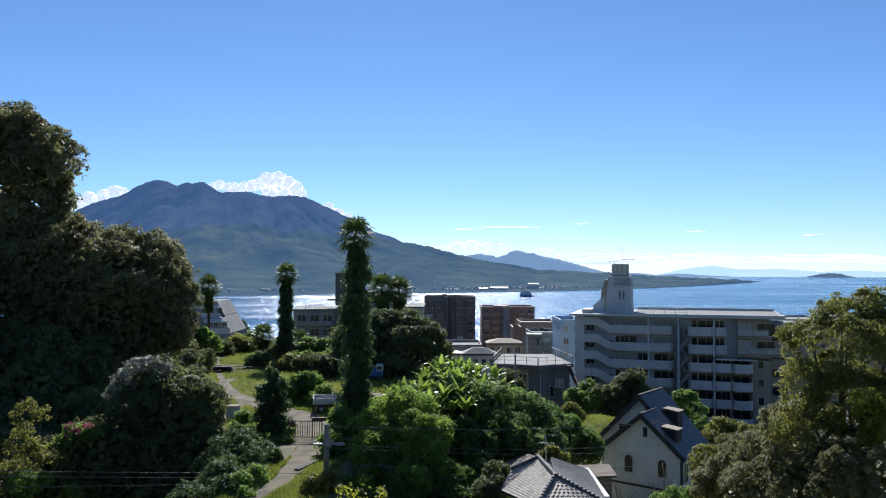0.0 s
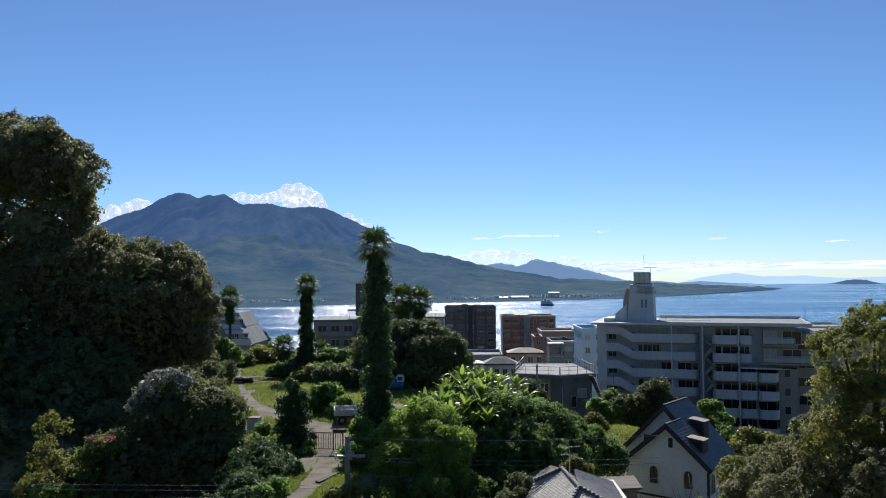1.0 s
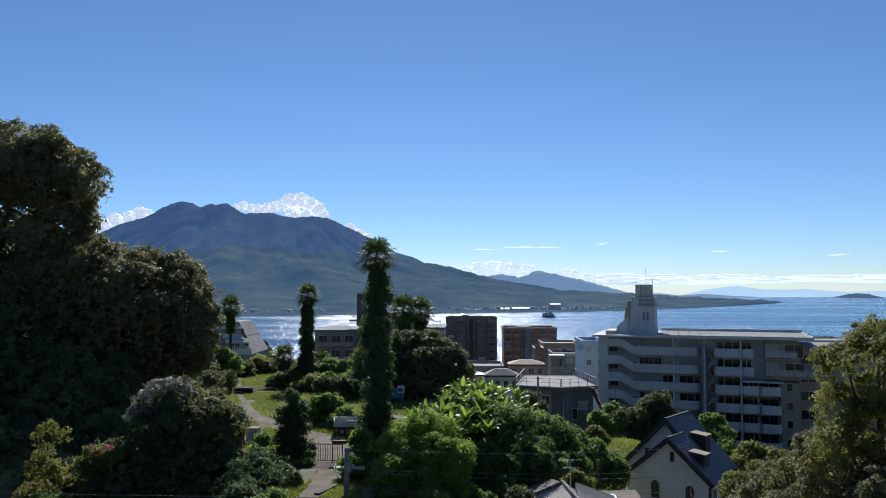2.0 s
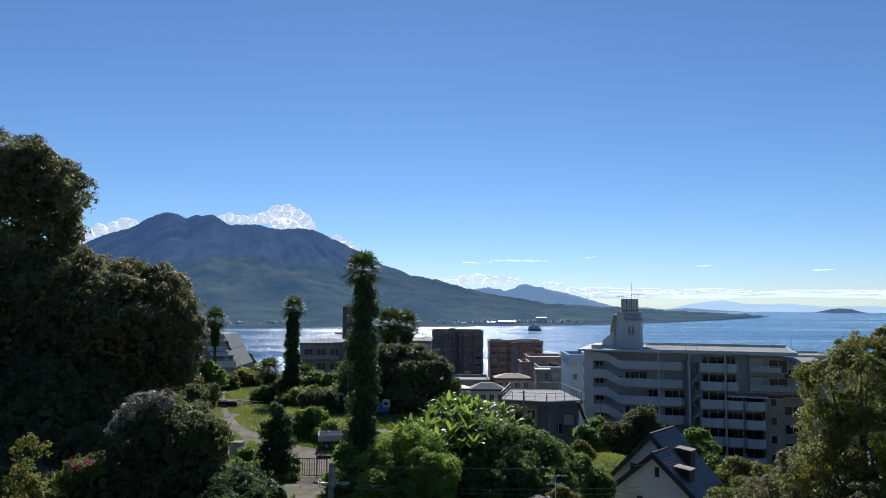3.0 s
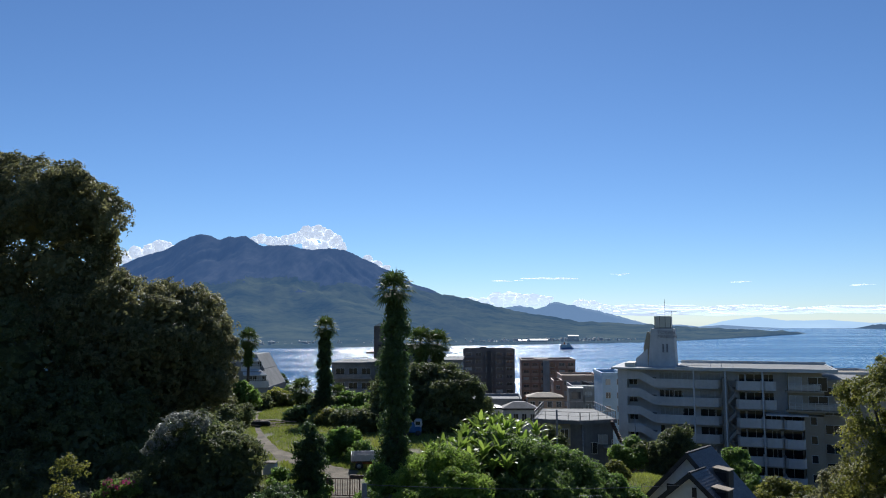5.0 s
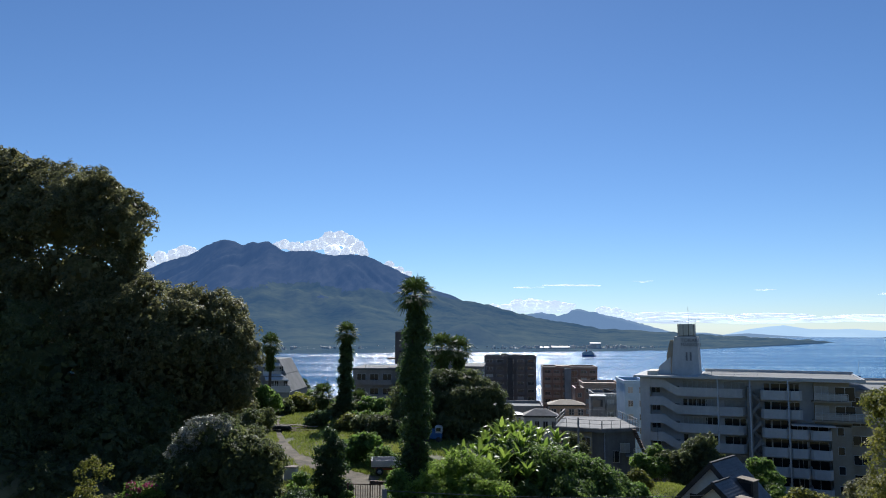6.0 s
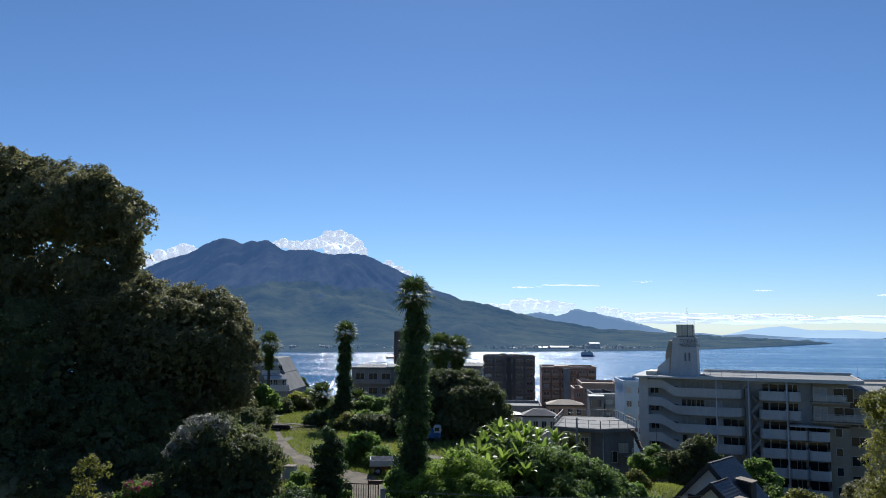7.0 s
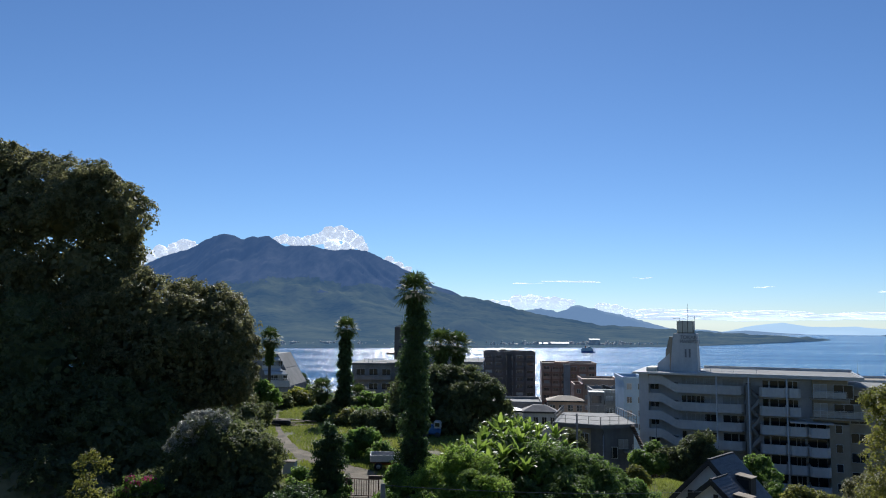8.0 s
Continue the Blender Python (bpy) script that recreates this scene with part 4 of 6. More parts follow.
def stepped_hotel():
    """Pale building whose storeys step out below one another, with sloped aprons and recessed balconies."""
    t = thing("terraced_building", Matrix.Translation((0, 150, 0)), "pale concrete building stepping down in sloped terraces", "building")
    part("wall", boxes((-54.0, -47.7, 0, 10, 31.5, 43.4)), CONCRETE, t)
    part("upper_tier", prism(bmesh.new(), ((-47.69, 31.5), (-43.3, 31.5), (-43.3, 40.6), (-44.9, 43.38), (-47.69, 43.38)), 0.6, 9.9), CONCRETE, t)
    part("lower_tier", prism(bmesh.new(), ((-47.2, 31.5), (-41.3, 31.5), (-41.3, 37.3), (-43.1, 40.2), (-47.2, 40.2)), -2.0, 0.59), CONCRETE, t)
    part("flank_wall", prism(bmesh.new(), ((-43.29, 31.5), (-41.3, 31.5), (-41.3, 37.3), (-43.29, 40.5)), 0.6, 9.8), CONCRETE, t)
    part("base_wall", boxes((-46.0, -41.4, -3.2, -2.01, 31.5, 37.2)), CONCRETE, t)

    def apron(x0, x1, x2, x3, y0, y1, z0, z1):
        """A sloped slab: upper edge x0 to x1 at y0, lower edge x2 to x3 at y1."""
        bm = bmesh.new()
        top = [bm.verts.new(q) for q in ((x0, y0, z0), (x1, y0, z0), (x3, y1, z1), (x2, y1, z1))]
        low = [bm.verts.new(q.co - Vector((0, 0, 0.25))) for q in top]
        bm.faces.new(top), bm.faces.new(low[::-1])
        for k in range(4):
            bm.faces.new((top[k], low[k], low[(k + 1) % 4], top[(k + 1) % 4]))
        part("sloped_roof", bm, WHITE_WALL, t, "pale sloped roof apron")

    apron(-49.2, -45.6, -48.0, -44.1, 3.0, -0.4, 43.75, 42.2)
    apron(-47.3, -43.8, -46.3, -41.7, -0.8, -2.9, 40.6, 39.6)
    for x0, n, y, z, h in ((-47.4, 4, 0.53, 40.95, 1.1), (-45.7, 4, -2.07, 38.3, 1.1)):
        for k in range(n):
            window(t, x0 + 0.45 + 0.92 * k, y, z, 0.8, h, 1, pane=CURTAIN if k == 2 else GLASS)
    for x0, x1, y, z0, z1 in ((-47.5, -43.8, -0.95, 40.2, 41.1), (-45.9, -41.2, -3.4, 37.2, 38.4)):
        part("parapet", boxes((x0, x1, y, y + 0.15, z0, z1), (x0, x1, y + 0.15, y + 1.2, z0, z0 + 0.15), bevel=0.02), WHITE_WALL, t)
        rail(t, x0 + 0.1, x1 - 0.1, y + 0.07, z1 + 0.004, 0.4, 0.8, bars=2)
    for n in range(4):
        z = 40.4 - 2.9 * n
        part("balcony", boxes((-53.8, -49.6, -1.5, -1.35, z, z + 1.0), (-53.8, -49.6, -1.35, -0.01, z, z + 0.15), bevel=0.02), WHITE_WALL, t)
        window(t, -52.6, -0.06, z + 0.3, 1.8, 1.9, 1)
        window(t, -50.4, -0.06, z + 0.3, 1.4, 1.9, 1)


stepped_hotel()


def concrete_house():
    """Grey house with a railed roof terrace."""
    d = 108
    t = thing("concrete_house", Matrix.Translation((0, d, 0)), "grey concrete house with a railed flat roof", "building")
    x0, x1, x2 = 8.04, 13.74, 18.16
    zr = 36.25
    slabx = [(7.08, 0.6), (13.34, -1.6), (18.65, 0.4), (17.36, 13), (9.33, 13)]
    part("wall", slab(bmesh.new(), [(x0, 1.2), (x1, -0.6), (x2, 1.0), (x2 - 1, 12), (x0 + 1, 12)], 24, zr - 0.5), DARK_CONCRETE, t)
    part("roof_slab", slab(bmesh.new(), slabx, zr - 0.49, zr), DARK_CONCRETE, t)
    part("roof_deck", slab(bmesh.new(), [(x * 0.985 + 0.15, y * 0.96 + 0.2) for x, y in slabx], zr + 0.004, zr + 0.05), CONCRETE, t, "pale grey roof deck")
    for (ax, ay), (bx, by) in zip(slabx, slabx[1:] + slabx[:1]):
        ln = math.hypot(bx - ax, by - ay)
        r = rail(t, 0.1, ln - 0.1, 0.15, 0, 1.1, 1.3, CABLE, bars=2)
        r.matrix_basis = Matrix.Translation((ax, ay, zr + 0.05)) @ Matrix.Rotation(math.atan2(by - ay, bx - ax), 4, "Z")
    for p, z in ((9.32, 31.5), (11.33, 31.5)):
        window(t, p, 0.2, z, 1.6, 1.5, 1)
    window(t, 15.1, -0.14, 31.6, 1.4, 1.6, 1)
    part("beige_bay", boxes((8.3, 12.2, -0.1, 1.0, 32.6, 35.7)), BEIGE_WALL, t, "beige upper bay")
    window(t, 9.5, -0.16, 33.6, 1.5, 1.4, 1, CURTAIN)
    window(t, 11.3, -0.16, 33.6, 1.2, 1.4, 1)
    window(t, 16.6, 0.1, 32.9, 1.3, 1.3, 1, CURTAIN)
    part("downpipe", tube_mesh("pipe", [(13.75, -0.75, 24), (13.75, -0.75, 35.7)], [0.06, 0.06], 8), STEEL, t)
    window(t, 16.14, 0.1, 28.2, 2.0, 1.8, 1)
    for k in range(14):
        part("stair_tread", boxes((x2 - 0.6 + 0.1 * k, x2 - 0.1 + 0.1 * k, -0.6, 0.5, zr - 0.25 - 0.22 * k, zr - 0.15 - 0.22 * k)), RUSTY, t, "dark steel outdoor stair")
    rail(t, x2 - 0.5, x2 + 2.6, -0.7, zr - 3.6, 1.0, 0.5)
    part("side_balcony", boxes((x2 - 1.5, x2 + 2.6, -0.7, 1.2, zr - 3.8, zr - 3.6)), CONCRETE, t)


concrete_house()


def round_hall(name, px0, px1, y, ztop, zeave, mat, label):
    """A small hall with a shallow hipped roof."""
    t = thing(name, Matrix.Translation(((px0 + px1) / 2, y, 0)), label, "building")
    w = (px1 - px0) / 2
    part("wall", boxes((-w * 0.92, w * 0.92, 0.4, w * 1.3, zeave - 9, zeave)), TAN_WALL if mat is DOME_ROOF else WHITE_WALL, t)
    bm = bmesh.new()
    lo = [bm.verts.new(q) for q in ((-w, 0, zeave + 0.01), (w, 0, zeave + 0.01), (w, w * 1.4, zeave + 0.01), (-w, w * 1.4, zeave + 0.01))]
    hi = [bm.verts.new(q) for q in ((-w * 0.35, w * 0.6, ztop), (w * 0.35, w * 0.6, ztop), (w * 0.35, w * 0.8, ztop), (-w * 0.35, w * 0.8, ztop))]
    bm.faces.new(lo[::-1]), bm.faces.new(hi)
    for k in range(4):
        bm.faces.new((lo[k], lo[(k + 1) % 4], hi[(k + 1) % 4], hi[k]))
    part("roof", bm, mat, t)
    part("fascia", boxes((-w * 1.01, w * 1.01, -0.06, 0.0, zeave - 0.25, zeave + 0.05)), DARK_TRIM, t)
    for k in range(4):
        window(t, -w * 0.7 + w * 0.47 * k, 0.34, zeave - 2.2, w * 0.28, 1.3, 1)


round_hall("community_hall", 9.74, 17.95, 170, 33.99, 33.11, DOME_ROOF, "small hall with a shallow tan roof")
round_hall("house", 3.42, 9.64, 135, 35.66, 34.65, GREY_ROOF, "white house with a pale weathered hipped roof")
round_hall("house", 0.11, 3.96, 140, 34.61, 34.2, METAL_ROOF, "low house with a bright metal roof")
round_hall("house", -35.02, -29.44, 150, 36.19, 35.3, DOME_ROOF, "small house with a tan roof")


def gable_house():
    """White house with two steep slate gables and dormers; its ridges run away from the hill."""
    t = thing("gabled_house", pose(15.3, 58, 0, 0, 0, -38), "white rendered house with steep dark slate gables", "house")
    zg = 28.5

    def gable(y0, y1, cx, half, z_eave, z_apex, pre):
        part(pre + "wall", prism(bmesh.new(), ((cx - half, zg), (cx + half, zg), (cx + half, z_eave), (cx, z_apex), (cx - half, z_eave)), y0, y1), HOUSE_WALL, t)
        sl = math.atan2(z_apex - z_eave, half)
        ln = math.hypot(half, z_apex - z_eave) + 0.5
        for sg in (-1, 1):
            m = Matrix.Translation((cx, 0, z_apex + 0.06)) @ Matrix.Rotation(sl * sg, 4, "Y")
            bm = bmesh.new()
            box(bm, *sorted((0, sg * ln)), y0 - 0.4, y1 + 0.25, 0.0, 0.1, m)
            roof = part(pre + "roof", bm, SLATE, t)
            bm = bmesh.new()
            box(bm, *sorted((0, sg * (ln + 0.05))), y0 - 0.47, y0 - 0.41, -0.2, 0.15, m)
            part("bargeboard", bm, DARK_TRIM, t)
            n, wide = int(ln / 0.26), 0.45
            cols = max(1, round((y1 - y0 + 0.65) / wide))
            me = None
            for k in range(n):
                for c in range(cols):
                    if me is None:
                        bm = bmesh.new()
                        box(bm, 0.004, 0.29, 0.006, (y1 - y0 + 0.65) / cols - 0.006, 0, 0.02, Matrix.Rotation(radians(-3.5), 4, "Y"))
                        me = bpy.data.meshes.new("slate")
                        bmesh.ops.recalc_face_normals(bm, faces=bm.faces)
                        bm.to_mesh(me)
                        bm.free()
                    ob = part("slate", me, SLATE, roof)
                    step = ln - 0.29 - 0.26 * k
                    u = step if sg > 0 else -(step + 0.29)
                    ob.matrix_basis = m @ Matrix.Translation((u, y0 - 0.4 + c * (y1 - y0 + 0.65) / cols, 0.104 + (0.02 if sg > 0 else 0.0)))
        part("ridge_cap", boxes((cx - 0.13, cx + 0.13, y0 - 0.45, y1 + 0.25, z_apex + 0.12, z_apex + 0.25), bevel=0.03), DARK_TRIM, t)

    gable(0, 2.2, 0, 3.0, 36.05, 38.65, "front_")
    gable(2.21, 6.2, -1.1, 3.45, 36.05, 39.65, "rear_")
    for x in (-1.18, 1.5):
        z = 34.15
        o = [(x - 0.37, z)] + [(x + 0.37, z)] + [(x + 0.37 * math.cos(q * math.pi / 8), z + 1.0 + 0.37 * math.sin(q * math.pi / 8)) for q in range(9)]
        i2 = [(x + (px - x) * 0.82, z + 0.06 + (pz - z) * 0.93) for px, pz in o]
        wn = part("arched_window", prism(bmesh.new(), o, -0.05, -0.004), WHITE_WALL, t)
        part("pane", prism(bmesh.new(), i2, -0.07, -0.052), GLASS, wn)
        part("glazing_bar", boxes((x - 0.02, x + 0.02, -0.09, -0.072, z + 0.08, z + 1.3), (x - 0.28, x + 0.28, -0.09, -0.072, z + 0.6, z + 0.64)), DARK_TRIM, wn)
        part("sill", boxes((x - 0.46, x + 0.46, -0.12, -0.004, z - 0.08, z - 0.002)), HOUSE_WALL, wn)
    part("attic_vent", boxes((0.02, 0.34, -0.06, -0.004, 37.05, 37.75)), DARK_TRIM, t)
    part("vent", boxes((-2.95, -2.35, 2.13, 2.2, 36.6, 37.3)), DARK_TRIM, t)
    part("string_course", boxes((-3.05, 3.05, -0.1, -0.004, 33.2, 33.34)), DARK_TRIM, t)
    for y in (0.75, 3.6, 5.0):
        x = 3.03 if y < 2.2 else 2.38
        window(t, 0, 0, 0, 0.8, 1.5, 1).matrix_basis = Matrix.Translation((x, y, 33.9)) @ Matrix.Rotation(radians(90), 4, "Z")
    part("corner_board", boxes((2.9, 3.06, -0.06, 0.1, zg, 35.6)), DARK_TRIM, t)
    for x, y, z in ((1.85, 1.0, 38.1), (0.85, 3.9, 38.95)):
        z -= 0.28
        q = part("dormer", boxes((x - 0.55, x + 0.6, y - 0.5, y + 0.5, z - 1.9, z - 0.08)), DARK_TRIM, t, "boxy roof dormer with a pale lid")
        part("dormer_lid", prism(bmesh.new(), ((x - 0.62, z + 0.02), (x + 0.68, z - 0.12), (x + 0.68, z - 0.06), (x - 0.62, z + 0.08)), y - 0.56, y + 0.56), DOME_ROOF, q)
        part("dormer_pane", boxes((x - 0.4, x + 0.45, y - 0.575, y - 0.555, z - 0.9, z - 0.25)), GLASS, q)
    part("porch_roof", prism(bmesh.new(), ((2.4, 35.5), (4.3, 34.9), (4.3, 34.78), (2.4, 35.36)), 2.8, 5.8), METAL_ROOF, t)
    part("porch_wall", boxes((2.36, 3.9, 3.0, 5.6, zg, 34.75)), HOUSE_WALL, t)
    return t


gable_house()


def tiled_house():
    """Old house with hipped roofs of grey clay tiles; tiles are laid course by course."""
    y0 = 40
    t = thing("tiled_house", Matrix.Translation((0, 0, 0)), "old house with a hipped grey clay-tile roof", "house")
    apex = Vector((5.77, 39, 39.19))          # where the two slopes and the front hip meet
    ridge_end = Vector((5.43, 43, 39.12))
    part("wall", boxes((3.88, 8.85, 40.2, 46, 32.5, apex.z - 1.4)), HOUSE_WALL, t)

    def slope(name, a, b, c, d, cols, rows, mat):
        """A tiled slope: eave from a to b, ridge from d to c."""
        a, b, c, d = map(Vector, (a, b, c, d))
        up = (b - a).cross(d - a).normalized()
        if up.z < 0:
            up = -up
        bm = bmesh.new()
        q = [bm.verts.new(p - up * 0.06) for p in (a, b, c, d)]
        r = [bm.verts.new(p - up * 0.16) for p in (a, b, c, d)]
        bm.faces.new(q), bm.faces.new(r[::-1])
        for k in range(4):
            bm.faces.new((q[k], r[k], r[(k + 1) % 4], q[(k + 1) % 4]))
        base = part(name, bm, DARK_TRIM, t)
        ew = (b - a).length
        for r0 in range(rows):
            s0, s1 = r0 / rows, (r0 + 1.12) / rows
            la, lb = a.lerp(d, s0), b.lerp(c, s0)
            n = max(1, round((lb - la).length / (ew / cols)))
            if (lb - la).length < 0.12:
                continue
            for k in range(n):
                p0, p1 = la.lerp(lb, k / n), la.lerp(lb, (k + 1) / n)
                rise = (d - a).normalized().lerp((c - b).normalized(), (k + 0.5) / n) * ((d - a).length * (s1 - s0))
                ax, wd = (p1 - p0).normalized(), (p1 - p0).length
                pr = [(0.0, 0.018), (0.3, 0.0), (0.55, 0.012), (0.8, 0.042), (1.0, 0.018)]
                v = [p0 + ax * (u * wd) + up * (h + 0.024) for u, h in pr] + [p0 + rise + ax * (u * wd) + up * h for u, h in pr] + [p0 + ax * (u * wd) + up * (h - 0.01) for u, h in pr]
                f = [(m, m + 1, m + 6, m + 5) for m in range(4)] + [(m + 10, m + 11, m + 1, m) for m in range(4)]
                part("tile", quad_mesh("tile", [tuple(w) for w in v], f), mat, base)
        return base

    slope("roof_slope", (3.12, 41, 37.89), (4.74, 36.5, 38.32), apex, ridge_end, 18, 16, TILE)
    slope("roof_slope", (3.84, 42.5, 38.58), (3.12, 41, 37.89), ridge_end.lerp(apex, 0.1), ridge_end, 5, 14, TILE)
    slope("hip_slope", (4.46, 36, 38.35), (8.09, 36, 38.35), apex + Vector((0.02, 0, 0)), apex - Vector((0.02, 0, 0)), 15, 10, TILE)
    # right-hand slope: same roof, shade painted in with the darker tiles
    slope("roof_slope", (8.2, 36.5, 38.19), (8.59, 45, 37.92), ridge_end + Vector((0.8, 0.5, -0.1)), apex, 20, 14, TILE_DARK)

    def ridge(a, b, n):
        a, b = Vector(a), Vector(b)
        for k in range(n):
            p, q = a.lerp(b, k / n), a.lerp(b, (k + 0.96) / n)
            part("ridge_tile", tube_mesh("ridge_tile", [tuple(p + Vector((0, 0, 0.1))), tuple(q + Vector((0, 0, 0.09)))], [0.11, 0.1], 8), TILE_DARK, t)

    ridge(ridge_end, apex, 14)
    ridge(ridge_end, (3.84, 42.5, 38.58), 8)
    ridge(apex, (4.33, 36, 38.35), 12)
    ridge(apex, (8.2, 36.5, 38.32), 14)
    part("rear_cap", prism(bmesh.new(), ((3.83, 38.02), (6.75, 38.02), (5.24, 38.52)), 44.5, 46.5), RUST_ROOF, t)
    # annexe with a brown sheet roof
    an = thing("annexe", Matrix.Translation((0, 0, 0)), "lean-to annexe with a brown metal roof", "shed")
    bm = bmesh.new()
    q = [bm.verts.new(p) for p in ((8.18, 49, 37.16), (10.95, 50, 37.01), (10.67, 46.5, 37.19), (8.44, 46, 37.22))]
    r = [bm.verts.new(Vector(p.co) - Vector((0, 0, 0.12))) for p in q]
    bm.faces.new(q), bm.faces.new(r[::-1])
    for k in range(4):
        bm.faces.new((q[k], r[k], r[(k + 1) % 4], q[(k + 1) % 4]))
    part("roof", bm, RUST_ROOF, an)
    part("wall", boxes((8.79, 10.43, 46.8, 49, 31, 36.97)), WOOD, an)
    return t


tiled_house()


# ---- the terrace: path, gate, cart, clutter ----
TRACK = [(-10.1, 36), (-8.9, 40), (-8.5, 43), (-8.36, 46), (-8.96, 51), (-10.94, 59), (-15.8, 64.2), (-19.3, 69), (-22.7, 78), (-25.6, 86), (-27.5, 93)]
HALF = (0.7, 0.75, 0.85, 1.0, 1.25, 1.6, 1.4, 1.05, 0.45, 0.3, 0.2)


def off_track(x, y):
    """How many half widths a place lies from the middle of the path."""
    best = 9.0
    for k in range(len(TRACK) - 1):
        (ax, ay), (bx, by) = TRACK[k], TRACK[k + 1]
        t = min(1, max(0, ((x - ax) * (bx - ax) + (y - ay) * (by - ay)) / ((bx - ax) ** 2 + (by - ay) ** 2)))
        best = min(best, math.hypot(x - ax - t * (bx - ax), y - ay - t * (by - ay)) / (HALF[k] + (HALF[k + 1] - HALF[k]) * t))
    return best


def strip_path():
    pts, half = [(x, y, 0) for x, y in TRACK], HALF
    rng = random.Random(5)
    v, n = [], 90
    for i in range(n + 1):
        s = i / n * (len(pts) - 1)
        k = min(int(s), len(pts) - 2)
        p = Vector(pts[k]).lerp(Vector(pts[k + 1]), s - k)
        d = (Vector(pts[k + 1]) - Vector(pts[k])).normalized()
        sd = Vector((d.y, -d.x, 0))
        w = half[k] + (half[k + 1] - half[k]) * (s - k)
        for j in range(-3, 4):
            q = p + sd * (w * j / 3 * (1 + 0.2 * rng.uniform(-1, 1) * (abs(j) == 3)))
            v.append((q.x, q.y, ground_z(q.x, q.y) + (0.05 if abs(j) < 3 else -0.02)))
    f = [(i * 7 + j, i * 7 + j + 1, i * 7 + j + 8, i * 7 + j + 7) for i in range(n) for j in range(6)]
    me = quad_mesh("path", v, f, True)
    me.materials.append(GRAVEL)
    tagged(new("path", me), "worn pale concrete and gravel path", "path", kind="structure")


strip_path()


def grass(seed, x0, x1, y0, y1, count, size, name="grass"):
    """Tufts of grass blades over the terrace."""
    rng = np.random.default_rng(seed)
    x, y = rng.uniform(x0, x1, count * 2), rng.uniform(y0, y1, count * 2)
    keep = np.array([noise.noise(Vector((a * 0.25, b * 0.25, 2))) > -0.62 and off_track(a, b) > 0.78 + 0.4 * noise.noise(Vector((a * 0.8, b * 0.8, 7))) for a, b in zip(x, y)])
    x, y = x[keep][:count], y[keep][:count]
    z = np.array([ground_z(a, b) for a, b in zip(x, y)])
    n = len(x)
    pos = np.stack((x, y, z), 1)
    a = rng.uniform(0, 6.28, n)
    sd = np.stack((np.cos(a), np.sin(a), np.zeros(n)), 1) * (size * 0.12)
    tip = np.stack((rng.normal(0, 0.4, n), rng.normal(0, 0.4, n), np.ones(n)), 1) * (size * rng.uniform(0.4, 1.2, n))[:, None]
    v = np.stack((pos - sd, pos + sd, pos + tip + sd * 0.2, pos + tip - sd * 0.2), 1).reshape(-1, 3)
    me = quad_mesh(name, v, np.arange(4 * n).reshape(-1, 4))
    me.materials.append(GRASS)
    tagged(new(name, me), "short sunlit yellow-green grass", "grass", kind="stuff")


grass(1, -27.74, -21.04, 56, 106, 26000, 0.22)
grass(2, -21.2, -9.64, 60, 106, 26000, 0.26)
grass(3, -16.15, -10.82, 48, 64, 16000, 0.2)
grass(4, -9.36, -5.78, 36, 50, 12000, 0.18)
grass(5, 15.12, 22.47, 74, 102, 16000, 0.27)
grass(8, -10.27, -2.45, 58, 84, 16000, 0.26)
grass(7, -11.73, -8.33, 34.5, 45, 12000, 0.18)
grass(6, 18.68, 21.14, 50, 66, 6000, 0.35)


def gate():
    b = Vector((-9.23, 51, 0))
    b.z = ground_z(b.x, b.y)
    t = thing("gate", Matrix.Translation(b) @ Matrix.Rotation(radians(-4), 4, "Z"), "rusty barred iron gate closed across the path", "gate")
    w, h = 2.28, 1.25
    x0 = -w / 2
    part("gate_frame", boxes((x0, x0 + w, -0.03, 0.03, 0.12, 0.18), (x0, x0 + w, -0.03, 0.03, h - 0.06, h), (x0, x0 + 0.07, -0.035, 0.035, 0.0, h + 0.02), (x0 + w * 0.68, x0 + w * 0.68 + 0.07, -0.035, 0.035, 0, h + 0.05), (x0 + w - 0.07, x0 + w, -0.035, 0.035, 0, h + 0.02)), RUSTY, t)
    for k in range(13):
        x = x0 + w * (k + 0.7) / 14
        part("bar", tube_mesh("bar", [(x, 0, 0.15), (x, 0, h - 0.03)], [0.022, 0.022], 5), RUSTY, t)
    part("top_beam", boxes((x0 + w * 0.66, x0 + w + 1.6, 0.1, 0.3, h - 0.05, h + 0.18), bevel=0.02), RUSTY, t)


gate()


